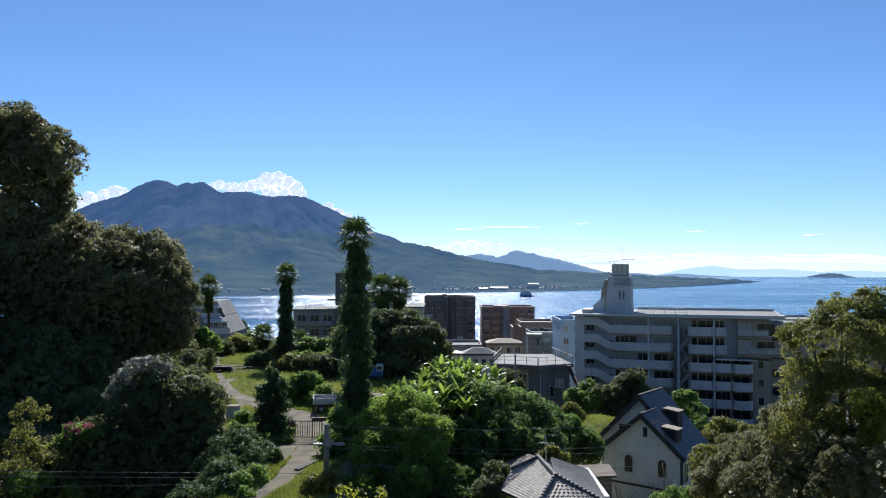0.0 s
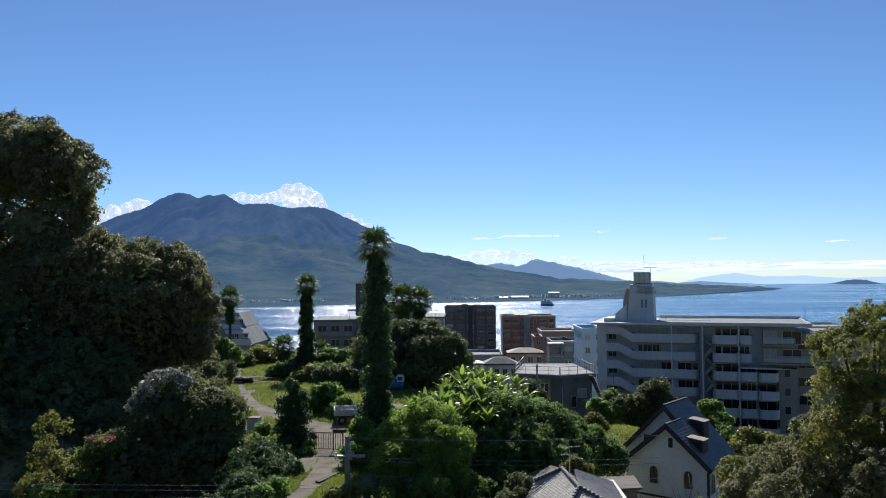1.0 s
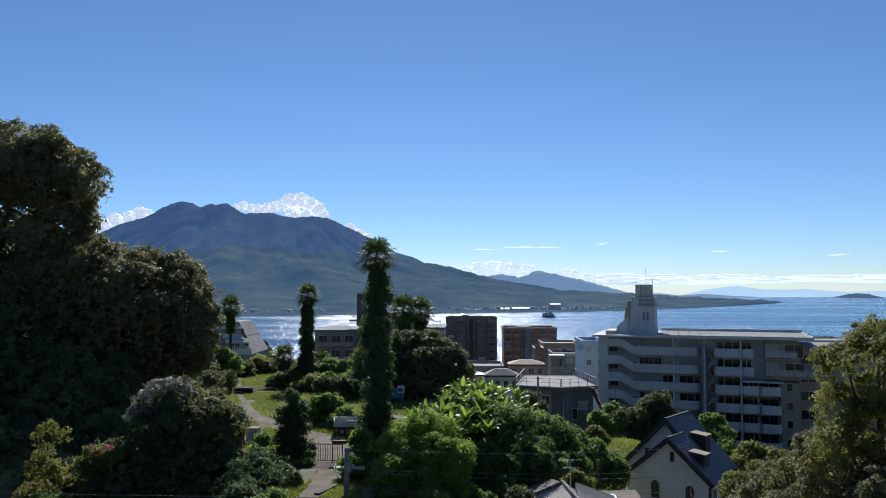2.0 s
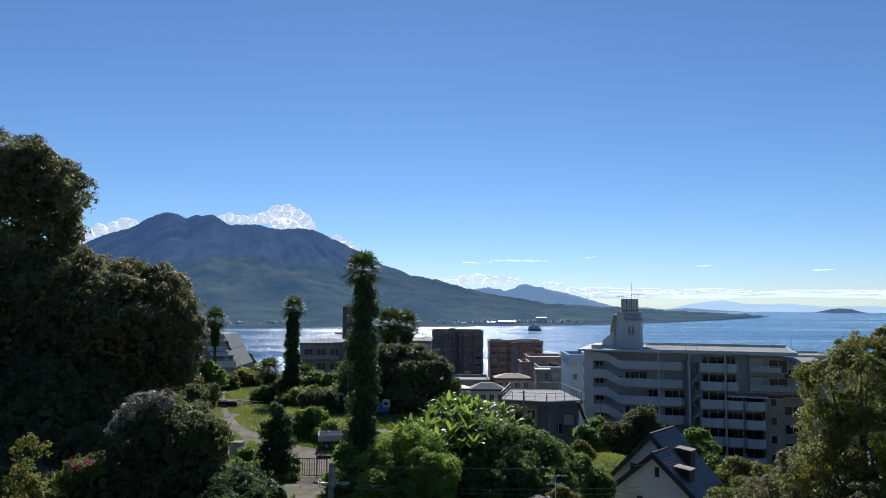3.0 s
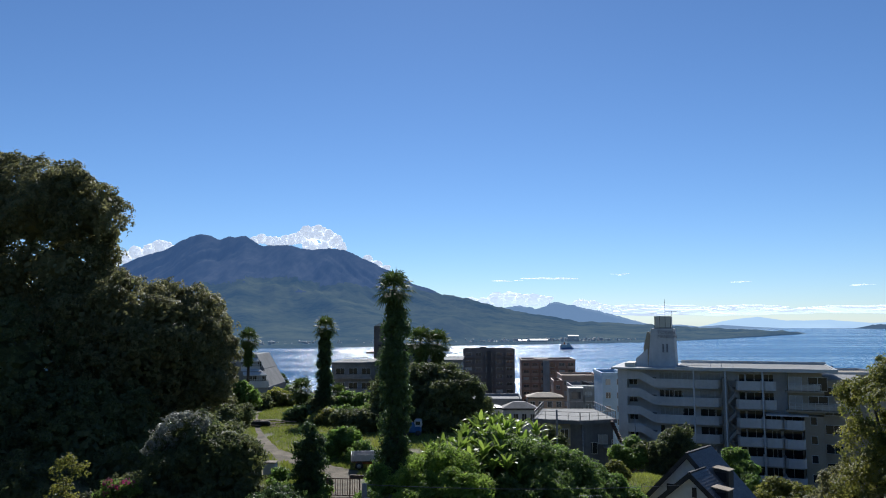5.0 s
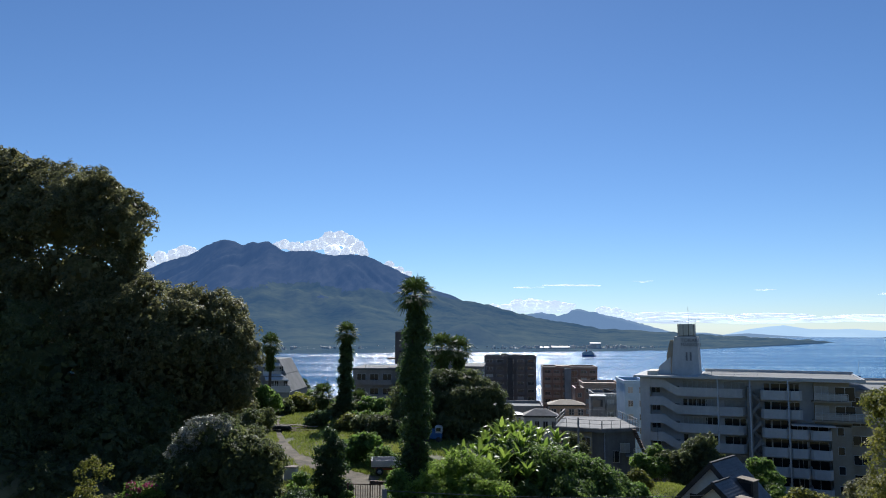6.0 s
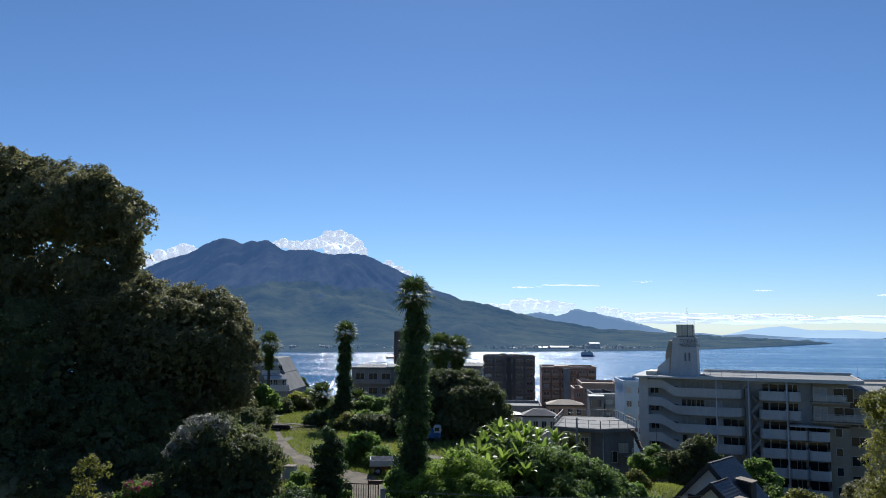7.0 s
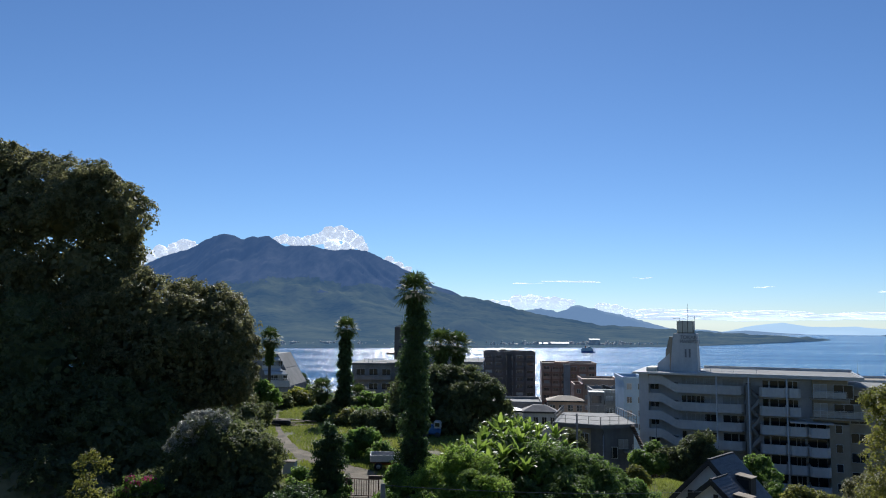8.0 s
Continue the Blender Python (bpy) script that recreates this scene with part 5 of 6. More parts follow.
def hand_truck():
    b = Vector((-8.81, 61, 0))
    b.z = ground_z(b.x, b.y)
    t = thing("flatbed_truck", Matrix.Translation(b) @ Matrix.Rotation(radians(8), 4, "Z"), "small open flatbed truck with grey side boards parked on the terrace", "truck")
    l, w = 1.55, 0.95
    bed = part("bed", boxes((-l, l, -w, w, 0.62, 0.72)), RUSTY, t)
    for q in ((-l, l, -w - 0.05, -w, 0.72, 1.2), (-l, l, w, w + 0.05, 0.72, 1.2), (-l - 0.05, -l, -w, w, 0.72, 1.2), (l, l + 0.05, -w, w, 0.72, 1.2)):
        part("side_board", boxes(q, bevel=0.015), TRUCK_WHITE, bed)
    part("chassis", boxes((-l * 0.8, l * 0.9, -0.5, 0.5, 0.4, 0.6)), ORANGE, t, "orange painted chassis")
    for x in (-0.95, 0.95):
        for y in (-0.8, 0.8):
            wh = part("wheel", tube_mesh("wheel", [(x, y - 0.1, 0.32), (x, y + 0.1, 0.32)], [0.32, 0.32], 14), DARK_TRIM, t)
            part("rim", tube_mesh("rim", [(x, y - 0.115, 0.32), (x, y + 0.115, 0.32)], [0.17, 0.17], 10), STEEL, wh)


hand_truck()


def on_ground(name, px, y, label, category):
    return thing(name, Matrix.Translation((px, y, ground_z(px, y))), label, category)


t = on_ground("crate", -16.07, 58, "weathered pale box standing in the grass", "box")
part("body", boxes((-0.45, 0.45, -0.4, 0.4, 0, 0.95), bevel=0.03), WHITE_WALL, t)
part("lid", boxes((-0.5, 0.5, -0.45, 0.45, 0.955, 1.03), bevel=0.02), WOOD, t)
rng = random.Random(8)
for k in range(13):
    t = on_ground("timber", -24.46 + rng.uniform(-2.4, 2.6), 86 + rng.uniform(-2.5, 2.5), "old pale plank lying on the grass", "plank")
    m = Matrix.Rotation(rng.uniform(-0.6, 0.6), 4, "Z")
    bm = bmesh.new()
    box(bm, -1.4, 1.4, -0.12, 0.12, 0.04 + 0.025 * k, 0.1 + 0.025 * k, m)
    part("plank", bm, WOOD, t)
t = on_ground("log_pile", -24.51, 84, "dark heap of tyres and logs", "heap")
for k in range(6):
    part("tyre", tube_mesh("tyre", [(-0.6 + 0.3 * k, -0.3, 0.3), (-0.6 + 0.3 * k, 0.0, 0.34)], [0.33, 0.33], 12), DARK_TRIM, t)
t = on_ground("kei_van", -7.08, 78, "small blue van half hidden by trees", "van")
part("body", boxes((-0.9, 0.9, -0.6, 0.6, 0.35, 1.3), bevel=0.12), TARP_BLUE, t)
part("cab", boxes((0.2, 0.95, -0.62, 0.62, 0.9, 1.65), bevel=0.1), TRUCK_WHITE, t)
for x in (-0.6, 0.6):
    part("wheel", tube_mesh("wheel", [(x, -0.72, 0.3), (x, -0.5, 0.3)], [0.3, 0.3], 12), DARK_TRIM, t)
part("windscreen", boxes((0.35, 0.8, -0.64, -0.625, 1.15, 1.5)), GLASS, t)
t = on_ground("plank", -7.87, 44, "short dark plank lying on the path", "plank")
bm = bmesh.new()
box(bm, -1.2, 1.2, -0.15, 0.15, 0.06, 0.14, Matrix.Rotation(radians(70), 4, "Z"))
part("board", bm, DARK_TRIM, t)


def utility_pole(x, y, top, label, arm=0.0, r=0.15):
    g = ground_z(x, y)
    t = thing("utility_pole", Matrix.Translation((x, y, g)), label, "pole", "utility poles")
    h = top - g
    part("pole", tube_mesh("pole", [(0, 0, -0.5), (0, 0, h * 0.5), (0, 0, h)], [r, r * 0.9, r * 0.75], 10), POLE, t)
    if arm:
        part("arm", boxes((-0.7, arm, -0.05, 0.05, h - 1.1, h - 1.02)), STEEL, t)
        lamp = part("lamp", boxes((arm * 0.45, arm, -0.12, 0.12, h - 1.16, h - 0.98), bevel=0.05), CONCRETE, t, "pale street lamp head")
        part("insulator", boxes((-0.66, -0.58, -0.04, 0.04, h - 1.02, h - 0.86), (0.3, 0.38, -0.04, 0.04, h - 1.02, h - 0.86)), METAL_ROOF, t)
        part("transformer", boxes((0.02, 0.3, -0.3, -0.16, h - 1.2, h - 0.7), bevel=0.03), CONCRETE, t)
    return t


utility_pole(-6.46, 42, 41.21, "old concrete utility pole with a lamp arm", 1.0, 0.17)
utility_pole(9.15, 96, 38.97, "slim grey pole beside the concrete house")
utility_pole(-22.92, 100, 40.82, "thin post on the terrace", 0, 0.07)
utility_pole(22.61, 116, 35.67, "slim lamp post beside the apartment block", 0, 0.06)


def wire(a, b, sag, r=0.017):
    a, b = Vector(a), Vector(b)
    pts = [a.lerp(b, k / 12) - Vector((0, 0, sag * 4 * (k / 12) * (1 - k / 12))) for k in range(13)]
    tagged(part("power_line", tube_mesh("power_line", [tuple(p) for p in pts], [r] * 13, 5), CABLE), "thin grey overhead power line", "cable", "power lines")


for za, zb in ((39.04, 38.53), (38.73, 38.28), (37.95, 38.06)):
    wire((-33.15, 41, za), (-6.54, 42, zb), 0.05)
for za, zb in ((41.14, 39.16), (40.12, 37.7), (39.96, 37.31), (39.12, 36.31)):
    wire((-6.39, 42, za), (13.02, 52, zb), 0.25)


# ---- trees and shrubs ----
BROAD = "dense dark evergreen tree on the slope"
tree("camphor_tree", (-45.95, 75.64), ((-48.88, 74.4, 62.18, 5.26), (-43.44, 71.92, 59.87, 4.81), (-39.42, 71.92, 61.77, 3.31), (-37.13, 70.68, 59.7, 3.15), (-42.18, 74.4, 63.85, 2.32), (-36.91, 71.92, 56.88, 2.03), (-40.51, 70.68, 54.91, 4.46), (-39.02, 71.92, 52.84, 3.74), (-57.0, 76, 61.0, 5.0), (-53.5, 72, 60.0, 4.2), (-60.0, 74, 57.0, 5.0), (-54.5, 72, 55.5, 4.2), (-51.0, 74, 65.2, 3.3), (-56.5, 75, 65.5, 3.4), (-49.5, 70, 57.2, 3.8), (-45.5, 70, 54.0, 3.6), (-51.0, 69, 52.5, 4.4), (-46.0, 70, 50.0, 4.0), (-56.5, 70, 50.0, 4.6)), 150000, 0.31, 31, LEAF_CAMPHOR, "huge broad evergreen tree with rounded dark crown", trunk=0.7, clump=0.32, count=26)
tree("evergreen_tree", (-31.88, 68.32), ((-31.67, 68.32, 50.13, 3.96), (-34.5, 68.32, 50.89, 2.84), (-29.07, 67.1, 47.61, 4.59), (-32.31, 67.1, 45.61, 4.49), (-36.37, 67.1, 48.62, 3.99), (-37.12, 65.88, 43.72, 4.9), (-29.04, 68.32, 43.24, 2.23), (-31.27, 67.1, 42.11, 2.79)), 56000, 0.28, 32, LEAF_CAMPHOR, BROAD, trunk=0.45, group="slope trees", clump=0.32, count=26)
tree("evergreen_tree", (-27.45, 70.76), ((-27.86, 70.76, 49.61, 3.79), (-26.14, 70.76, 47.49, 3.16), (-25.6, 70.76, 44.58, 2.42), (-28.28, 69.54, 45.45, 4.14), (-24.45, 70.76, 47.49, 1.48), (-29.63, 70.76, 51.73, 1.79), (-26.69, 69.54, 42.86, 2.07), (-25.05, 70.76, 42.74, 1.57), (-28.0, 68.32, 41.46, 1.83)), 40000, 0.28, 33, LEAF_CAMPHOR, BROAD, trunk=0.4, group="slope trees", clump=0.32, count=26)
tree("evergreen_tree", (-32.41, 60.00), ((-39.4, 62.4, 45.91, 5.57), (-44.41, 63.6, 44.41, 6.14), (-49.18, 64.8, 47.7, 6.26), (-32.45, 60.0, 41.59, 4.24), (-29.44, 61.2, 41.42, 3.64), (-27.8, 58.8, 38.25, 3.06), (-37.14, 57.6, 39.34, 5.57), (-30.62, 55.2, 37.32, 3.29), (-35.5, 57, 41.0, 3.9), (-30.0, 56, 39.8, 3.5), (-40.5, 58, 42.5, 4.4), (-25.5, 54, 38.6, 2.9), (-34.0, 53, 37.0, 3.3), (-39.0, 53, 38.5, 3.6)), 62000, 0.26, 34, LEAF_DARK, "dark unlit evergreen thicket on the slope", trunk=0.4, group="slope trees")
tree("shrub", (-18.78, 51), ((-18.41, 51, 40.58, 3.11), (-16.37, 50, 40.39, 2.31), (-19.94, 51, 41.33, 2.09), (-16.58, 49, 38.39, 2.92), (-19.87, 49, 39.12, 2.55), (-14.45, 48, 38.63, 1.29), (-17.29, 47, 37.12, 2.62), (-21.04, 46, 37.73, 2.74)), 42000, 0.2, 35, LEAF_DARK, "large rounded leafy shrub", "shrub", trunk=0.2)
# added pale leaves, not a plant: painted highlight over the shrub's top
tree("shrub_glint", (-19.54, 49.4), ((-19.49, 50, 43.25, 0.82), (-20.15, 49.6, 43.04, 0.89), (-20.92, 49.5, 42.32, 0.81), (-18.64, 50, 43.17, 0.74), (-21.5, 49.5, 41.58, 0.59)), 6000, 0.15, 36, LEAF_GLINT, "pale leaves painting the sun's glints on the shrub top", "vine", trunk=0.05, core=0)
tree("bougainvillea", (-21.62, 45), ((-21.95, 45, 39.82, 0.74), (-20.95, 45, 39.99, 0.67), (-22.62, 45, 39.49, 0.54)), 3000, 0.14, 37, LEAF_FRESH, "sprawling shrub with small leaves", "shrub", trunk=0.05, core=0.5)
tree("bougainvillea", (-21.36, 44.6), ((-21.98, 44.7, 40.12, 0.47), (-20.88, 44.7, 40.32, 0.43), (-21.41, 44.7, 40.06, 0.33)), 420, 0.12, 38, FLOWER, "magenta flowers on a sprawling shrub", "flowers", trunk=0.04, core=0)
tree("shrub", (-23.79, 44), ((-24.18, 44, 41.35, 0.75), (-23.29, 44, 41.3, 0.5), (-24.5, 44, 39.8, 0.9), (-23.7, 44, 38.7, 1.1), (-24.8, 44, 37.6, 1.3)), 5200, 0.17, 39, LEAF_OLIVE, "sunlit light green leafy shrub", "shrub", trunk=0.06, core=0)
tree("shrub", (-12.05, 47), ((-12.4, 47, 38.86, 1.19), (-11.1, 46, 38.24, 1.16), (-12.87, 45, 37.99, 1.67), (-10.7, 43, 37.56, 1.15), (-12.17, 42, 37.22, 1.25)), 16000, 0.17, 41, LEAF_IVY, "leafy shrub beside the path", "shrub", trunk=0.1)
tree("shrub", (-12.0, 40), ((-11.7, 40.4, 37.5, 1.15), (-13.0, 39.5, 37.3, 1.4), (-12.0, 37.5, 37.0, 1.0), (-12.4, 42.5, 38.1, 1.2), (-10.5, 42.5, 38.2, 0.75), (-11.0, 39.2, 38.0, 1.0), (-10.3, 45.2, 38.4, 0.75), (-11.2, 44.4, 38.5, 0.9)), 22000, 0.16, 45, LEAF_IVY, "dark wild shrub on the bank beside the path", "shrub", trunk=0.08)
tree("shrub", (-10.1, 40), ((-10.0, 40.5, 38.7, 0.55), (-10.5, 39.3, 38.5, 0.7), (-9.9, 38.2, 38.3, 0.45)), 5000, 0.16, 42, LEAF_FRESH, "light green shrub at the path's edge", "shrub", trunk=0.06, core=0.5)
tree("ivy_column", (-11.84, 53), ((-12.1, 53, 42.42, 0.51), (-11.58, 53, 41.63, 0.71), (-12.29, 53, 40.92, 0.79), (-11.37, 52.6, 40.21, 0.78), (-12.15, 52.6, 39.43, 1.02), (-11.14, 52.3, 38.71, 0.86), (-12.23, 52.3, 38.01, 1.01), (-11.11, 52, 37.31, 1.01)), 17000, 0.17, 43, LEAF_IVY, "dead trunk smothered in dark ivy", "tree", trunk=0.25)
tree("shrub", (-21.55, 88), ((-21.75, 88, 38.77, 1.18), (-20.83, 88, 39.42, 0.92), (-22.4, 88, 38.11, 0.79)), 5000, 0.24, 44, LEAF_IVY, "dark clipped shrub on the terrace", "shrub", trunk=0.1, group="terrace shrubs")
for k, (c, mat, n) in enumerate(((((-31.02, 96, 40.25, 2.0), (-33.03, 96, 40.11, 1.57), (-28.93, 95, 40.0, 1.13)), LEAF_FRESH, 9000), (((-28.18, 104, 39.3, 1.08), (-26.78, 104, 38.84, 0.93), (-29.34, 104, 38.84, 0.93)), LEAF_OLIVE, 4500), (((-28.95, 100, 38.96, 1.19), (-29.83, 98, 38.23, 1.31)), LEAF_DARK, 5000),
                                 (((-12.49, 66, 39.33, 1.18), (-11.5, 66, 39.57, 1.08), (-13.17, 65, 39.0, 0.87)), LEAF_FRESH, 7000), (((-13.04, 80, 39.18, 1.55), (-14.53, 80, 39.47, 1.19), (-11.67, 80, 38.88, 1.31), (-11.23, 82, 39.82, 1.22)), LEAF_DARK, 9000), (((-17.22, 86, 39.02, 1.02), (-17.97, 85, 38.51, 0.88)), LEAF_OLIVE, 4500),
                                 (((-17.07, 98, 39.18, 1.46), (-15.09, 97, 39.29, 1.3), (-18.53, 98, 38.96, 1.02)), LEAF_FRESH, 6500), (((-20.86, 97, 38.71, 1.3), (-19.42, 97, 39.29, 1.01)), LEAF_DARK, 5000), (((-6.86, 50, 39.83, 0.82), (-6.97, 47, 38.86, 0.84), (-6.54, 49, 39.3, 0.66)), LEAF_FRESH, 5500), (((-6.51, 39, 38.41, 0.75), (-5.78, 39, 38.84, 0.46)), LEAF_OLIVE, 4200),
                                 (((-10.39, 50, 38.16, 0.52), (-10.33, 51, 38.68, 0.38)), LEAF_FRESH, 2600), (((-27.35, 110, 39.26, 1.15), (-23.98, 106, 38.86, 0.79)), LEAF_FRESH, 3000), (((-28.86, 108, 39.37, 1.04), (-27.4, 107, 39.0, 0.88), (-29.9, 108, 38.89, 0.8)), LEAF_YELLOW, 3000), (((-16.01, 90, 38.85, 1.0), (-13.67, 90, 38.98, 0.94), (-17.88, 91, 39.0, 0.74)), LEAF_FRESH, 4200), (((-9.96, 64, 39.17, 0.76), (-10.51, 63, 38.96, 0.56)), LEAF_FRESH, 2600), (((-7.93, 74, 37.18, 0.88), (-6.62, 73, 37.24, 0.71), (-5.54, 73, 37.35, 0.65)), LEAF_DARK, 3600), (((-14.24, 54, 39.03, 0.6), (-14.29, 52, 38.47, 0.7), (-13.33, 52, 38.47, 0.54)), LEAF_FRESH, 3600))):
    tree("shrub", (c[0][0], c[0][1]), c, n, 0.0038 * c[0][1] if c[0][1] > 60 else 0.2, 50 + k, mat, "leafy shrub on the sunlit terrace", "shrub", trunk=0.08, group="terrace shrubs", core=0.7)
tree("evergreen_tree", (-5.87, 84), ((-6.51, 84, 42.08, 2.87), (-4.32, 84, 43.01, 2.5), (-7.85, 85, 42.62, 2.15), (-2.41, 83, 41.55, 2.72), (-0.86, 83, 39.7, 2.1), (-5.13, 82, 39.82, 3.66), (-9.01, 84, 40.83, 2.5), (-10.83, 86, 41.57, 2.17)), 34000, 0.3, 70, LEAF_DARK, "dark broadleaf tree behind the palm", trunk=0.35)
# the green bank: feathery tree, ivy slope
tree("feathery_tree", (-2.59, 47), ((-3.72, 48, 40.58, 1.21), (-2.57, 48, 41.19, 1.0), (-1.39, 48, 40.69, 1.07), (-4.52, 47, 39.9, 1.05), (-3.22, 46, 39.6, 1.16), (-1.68, 46, 39.6, 1.37), (-0.3, 46, 39.77, 1.03), (-4.16, 45, 38.82, 1.2), (-2.48, 45, 38.32, 1.27), (-0.8, 45, 38.49, 1.2), (-3.73, 44, 37.6, 1.18), (-1.89, 43, 37.56, 1.22), (0.04, 44, 37.6, 1.11), (-4.5, 42, 37.22, 1.0)), 52000, 0.19, 71, LEAF_LIME, "light green feathery-leaved tree on the bank", trunk=0.25, slim=0.3, core=0.45, clump=0.36, count=22)
tree("ivy_bank", (4.5, 52), ((2.95, 52, 39.62, 2.32), (4.79, 53, 39.62, 1.73), (6.48, 54, 38.63, 1.77), (8.04, 55, 37.81, 1.64), (9.64, 56, 36.77, 1.42), (10.68, 56, 36.35, 1.17), (4.33, 50, 38.16, 2.23), (6.82, 52, 37.31, 1.78), (1.68, 49, 38.03, 2.04), (1.92, 46, 36.71, 1.71), (0.2, 44, 36.95, 1.64), (4.88, 54, 40.23, 0.8)), 52000, 0.2, 72, LEAF_CREEPER, "steep bank overgrown with glossy creeper", "creeper", trunk=0.15, core=0.4)
tree("creeper", (5.99, 55), ((3.94, 55, 40.67, 0.9), (4.97, 55, 40.34, 0.9), (6.4, 55, 39.77, 0.98), (7.77, 56, 38.92, 0.92), (9.02, 56, 38.22, 0.92), (10.26, 56, 37.39, 0.83), (11.29, 57, 36.74, 0.59)), 16000, 0.19, 73, LEAF_FRESH, "sunlit creeper over the top of the bank", "creeper", trunk=0.08)
for k, (c, mat, n, lab) in enumerate(((((23.76, 98, 34.24, 1.89), (24.86, 98, 35.69, 1.17), (21.71, 97, 33.68, 1.44), (24.96, 97, 33.68, 1.59), (20.11, 98, 33.51, 1.17), (21.34, 97, 31.89, 1.73), (23.51, 97, 32.1, 1.73), (25.4, 96, 32.07, 1.71)), LEAF_DARK, 12000, "dark leafy trees below the apartment block"), (((19.04, 100, 33.92, 1.04), (17.92, 98, 32.43, 1.31), (19.18, 97, 32.68, 1.15), (17.0, 99, 32.98, 1.03)), LEAF_FRESH, 6500, "light green leafy shrub on the slope"),
                                      (((12.78, 76, 35.49, 0.79), (13.46, 76, 35.2, 0.57)), LEAF_OLIVE, 2500, "small olive shrub on the steep bank"), (((25.66, 80, 35.62, 1.19), (25.88, 78, 34.82, 1.16), (25.77, 76, 34.08, 1.02), (25.07, 80, 36.21, 0.71)), LEAF_FRESH, 8000, "light green bamboo-like clump behind the house"),
                                      (((24.12, 66, 35.9, 0.98), (25.34, 66, 35.42, 1.18), (22.19, 64, 34.91, 1.14), (26.0, 64, 35.38, 1.24)), LEAF_OLIVE, 9000, "dense olive-green shrub on the slope"), (((6.7, 47, 38.34, 0.49), (7.22, 47, 38.16, 0.49), (6.17, 47, 38.09, 0.35)), LEAF_OLIVE, 2600, "small leafy shrub behind the tiled roof"),
                                      (((3.08, 43, 38.2, 0.7), (2.54, 42, 37.53, 0.81)), LEAF_DARK, 4000, "dark shrub beside the tiled roof"))):
    tree("shrub", (c[0][0], c[0][1]), c, n, 0.0036 * c[0][1] if c[0][1] > 60 else 0.17, 90 + k, mat, lab, "shrub", trunk=0.08, core=0.7)
tree("olive_tree", (14.32, 27), ((14.89, 28, 47.78, 1.08), (13.72, 28, 46.84, 1.08), (15.95, 28, 47.99, 1.04), (14.55, 27, 46.54, 1.61), (12.92, 27, 45.73, 0.84), (16.18, 27, 46.54, 1.81), (14.0, 26, 44.71, 1.62), (15.34, 25, 44.54, 1.67), (12.72, 26, 44.13, 1.16)), 90000, 0.1, 81, LEAF_OLIVE, "tall tree with small olive-green leaves", trunk=0.22, clump=0.28, core=0)
tree("evergreen_shrub", (12.48, 28), ((12.74, 28, 43.9, 0.96), (12.53, 29, 42.83, 0.95), (11.82, 30, 41.92, 1.12), (11.27, 31, 40.97, 1.06), (12.41, 26, 42.77, 1.35), (11.66, 28, 41.4, 1.25), (13.27, 24, 42.95, 1.61)), 52000, 0.095, 82, LEAF_CAMPHOR, "glossy dark-leaved shrubs below the tall tree", "shrub", trunk=0.12, core=0.4)
tree("shrub", (13.75, 24), ((13.67, 24, 45.46, 0.54), (13.93, 24, 44.75, 0.61), (13.47, 24, 44.21, 0.39)), 7000, 0.1, 83, LEAF_YELLOW, "yellow-green sunlit leafy shrub", "shrub", trunk=0.06, core=0.5)
tree("shrub", (12.0, 33), ((11.85, 34, 41.12, 0.76), (13.25, 35, 41.39, 0.73), (11.27, 32, 40.56, 0.71)), 9000, 0.11, 84, LEAF_OLIVE, "olive shrub beside the white house", "shrub", trunk=0.06)
tree("yellow_sprig", (-3.23, 30), ((-3.86, 30, 40.98, 0.29), (-3.34, 30, 40.81, 0.22), (-2.51, 30, 40.85, 0.27)), 260, 0.16, 85, LEAF_YELLOW, "yellowing leaf sprigs close below", "shrub", trunk=0.03, core=0)


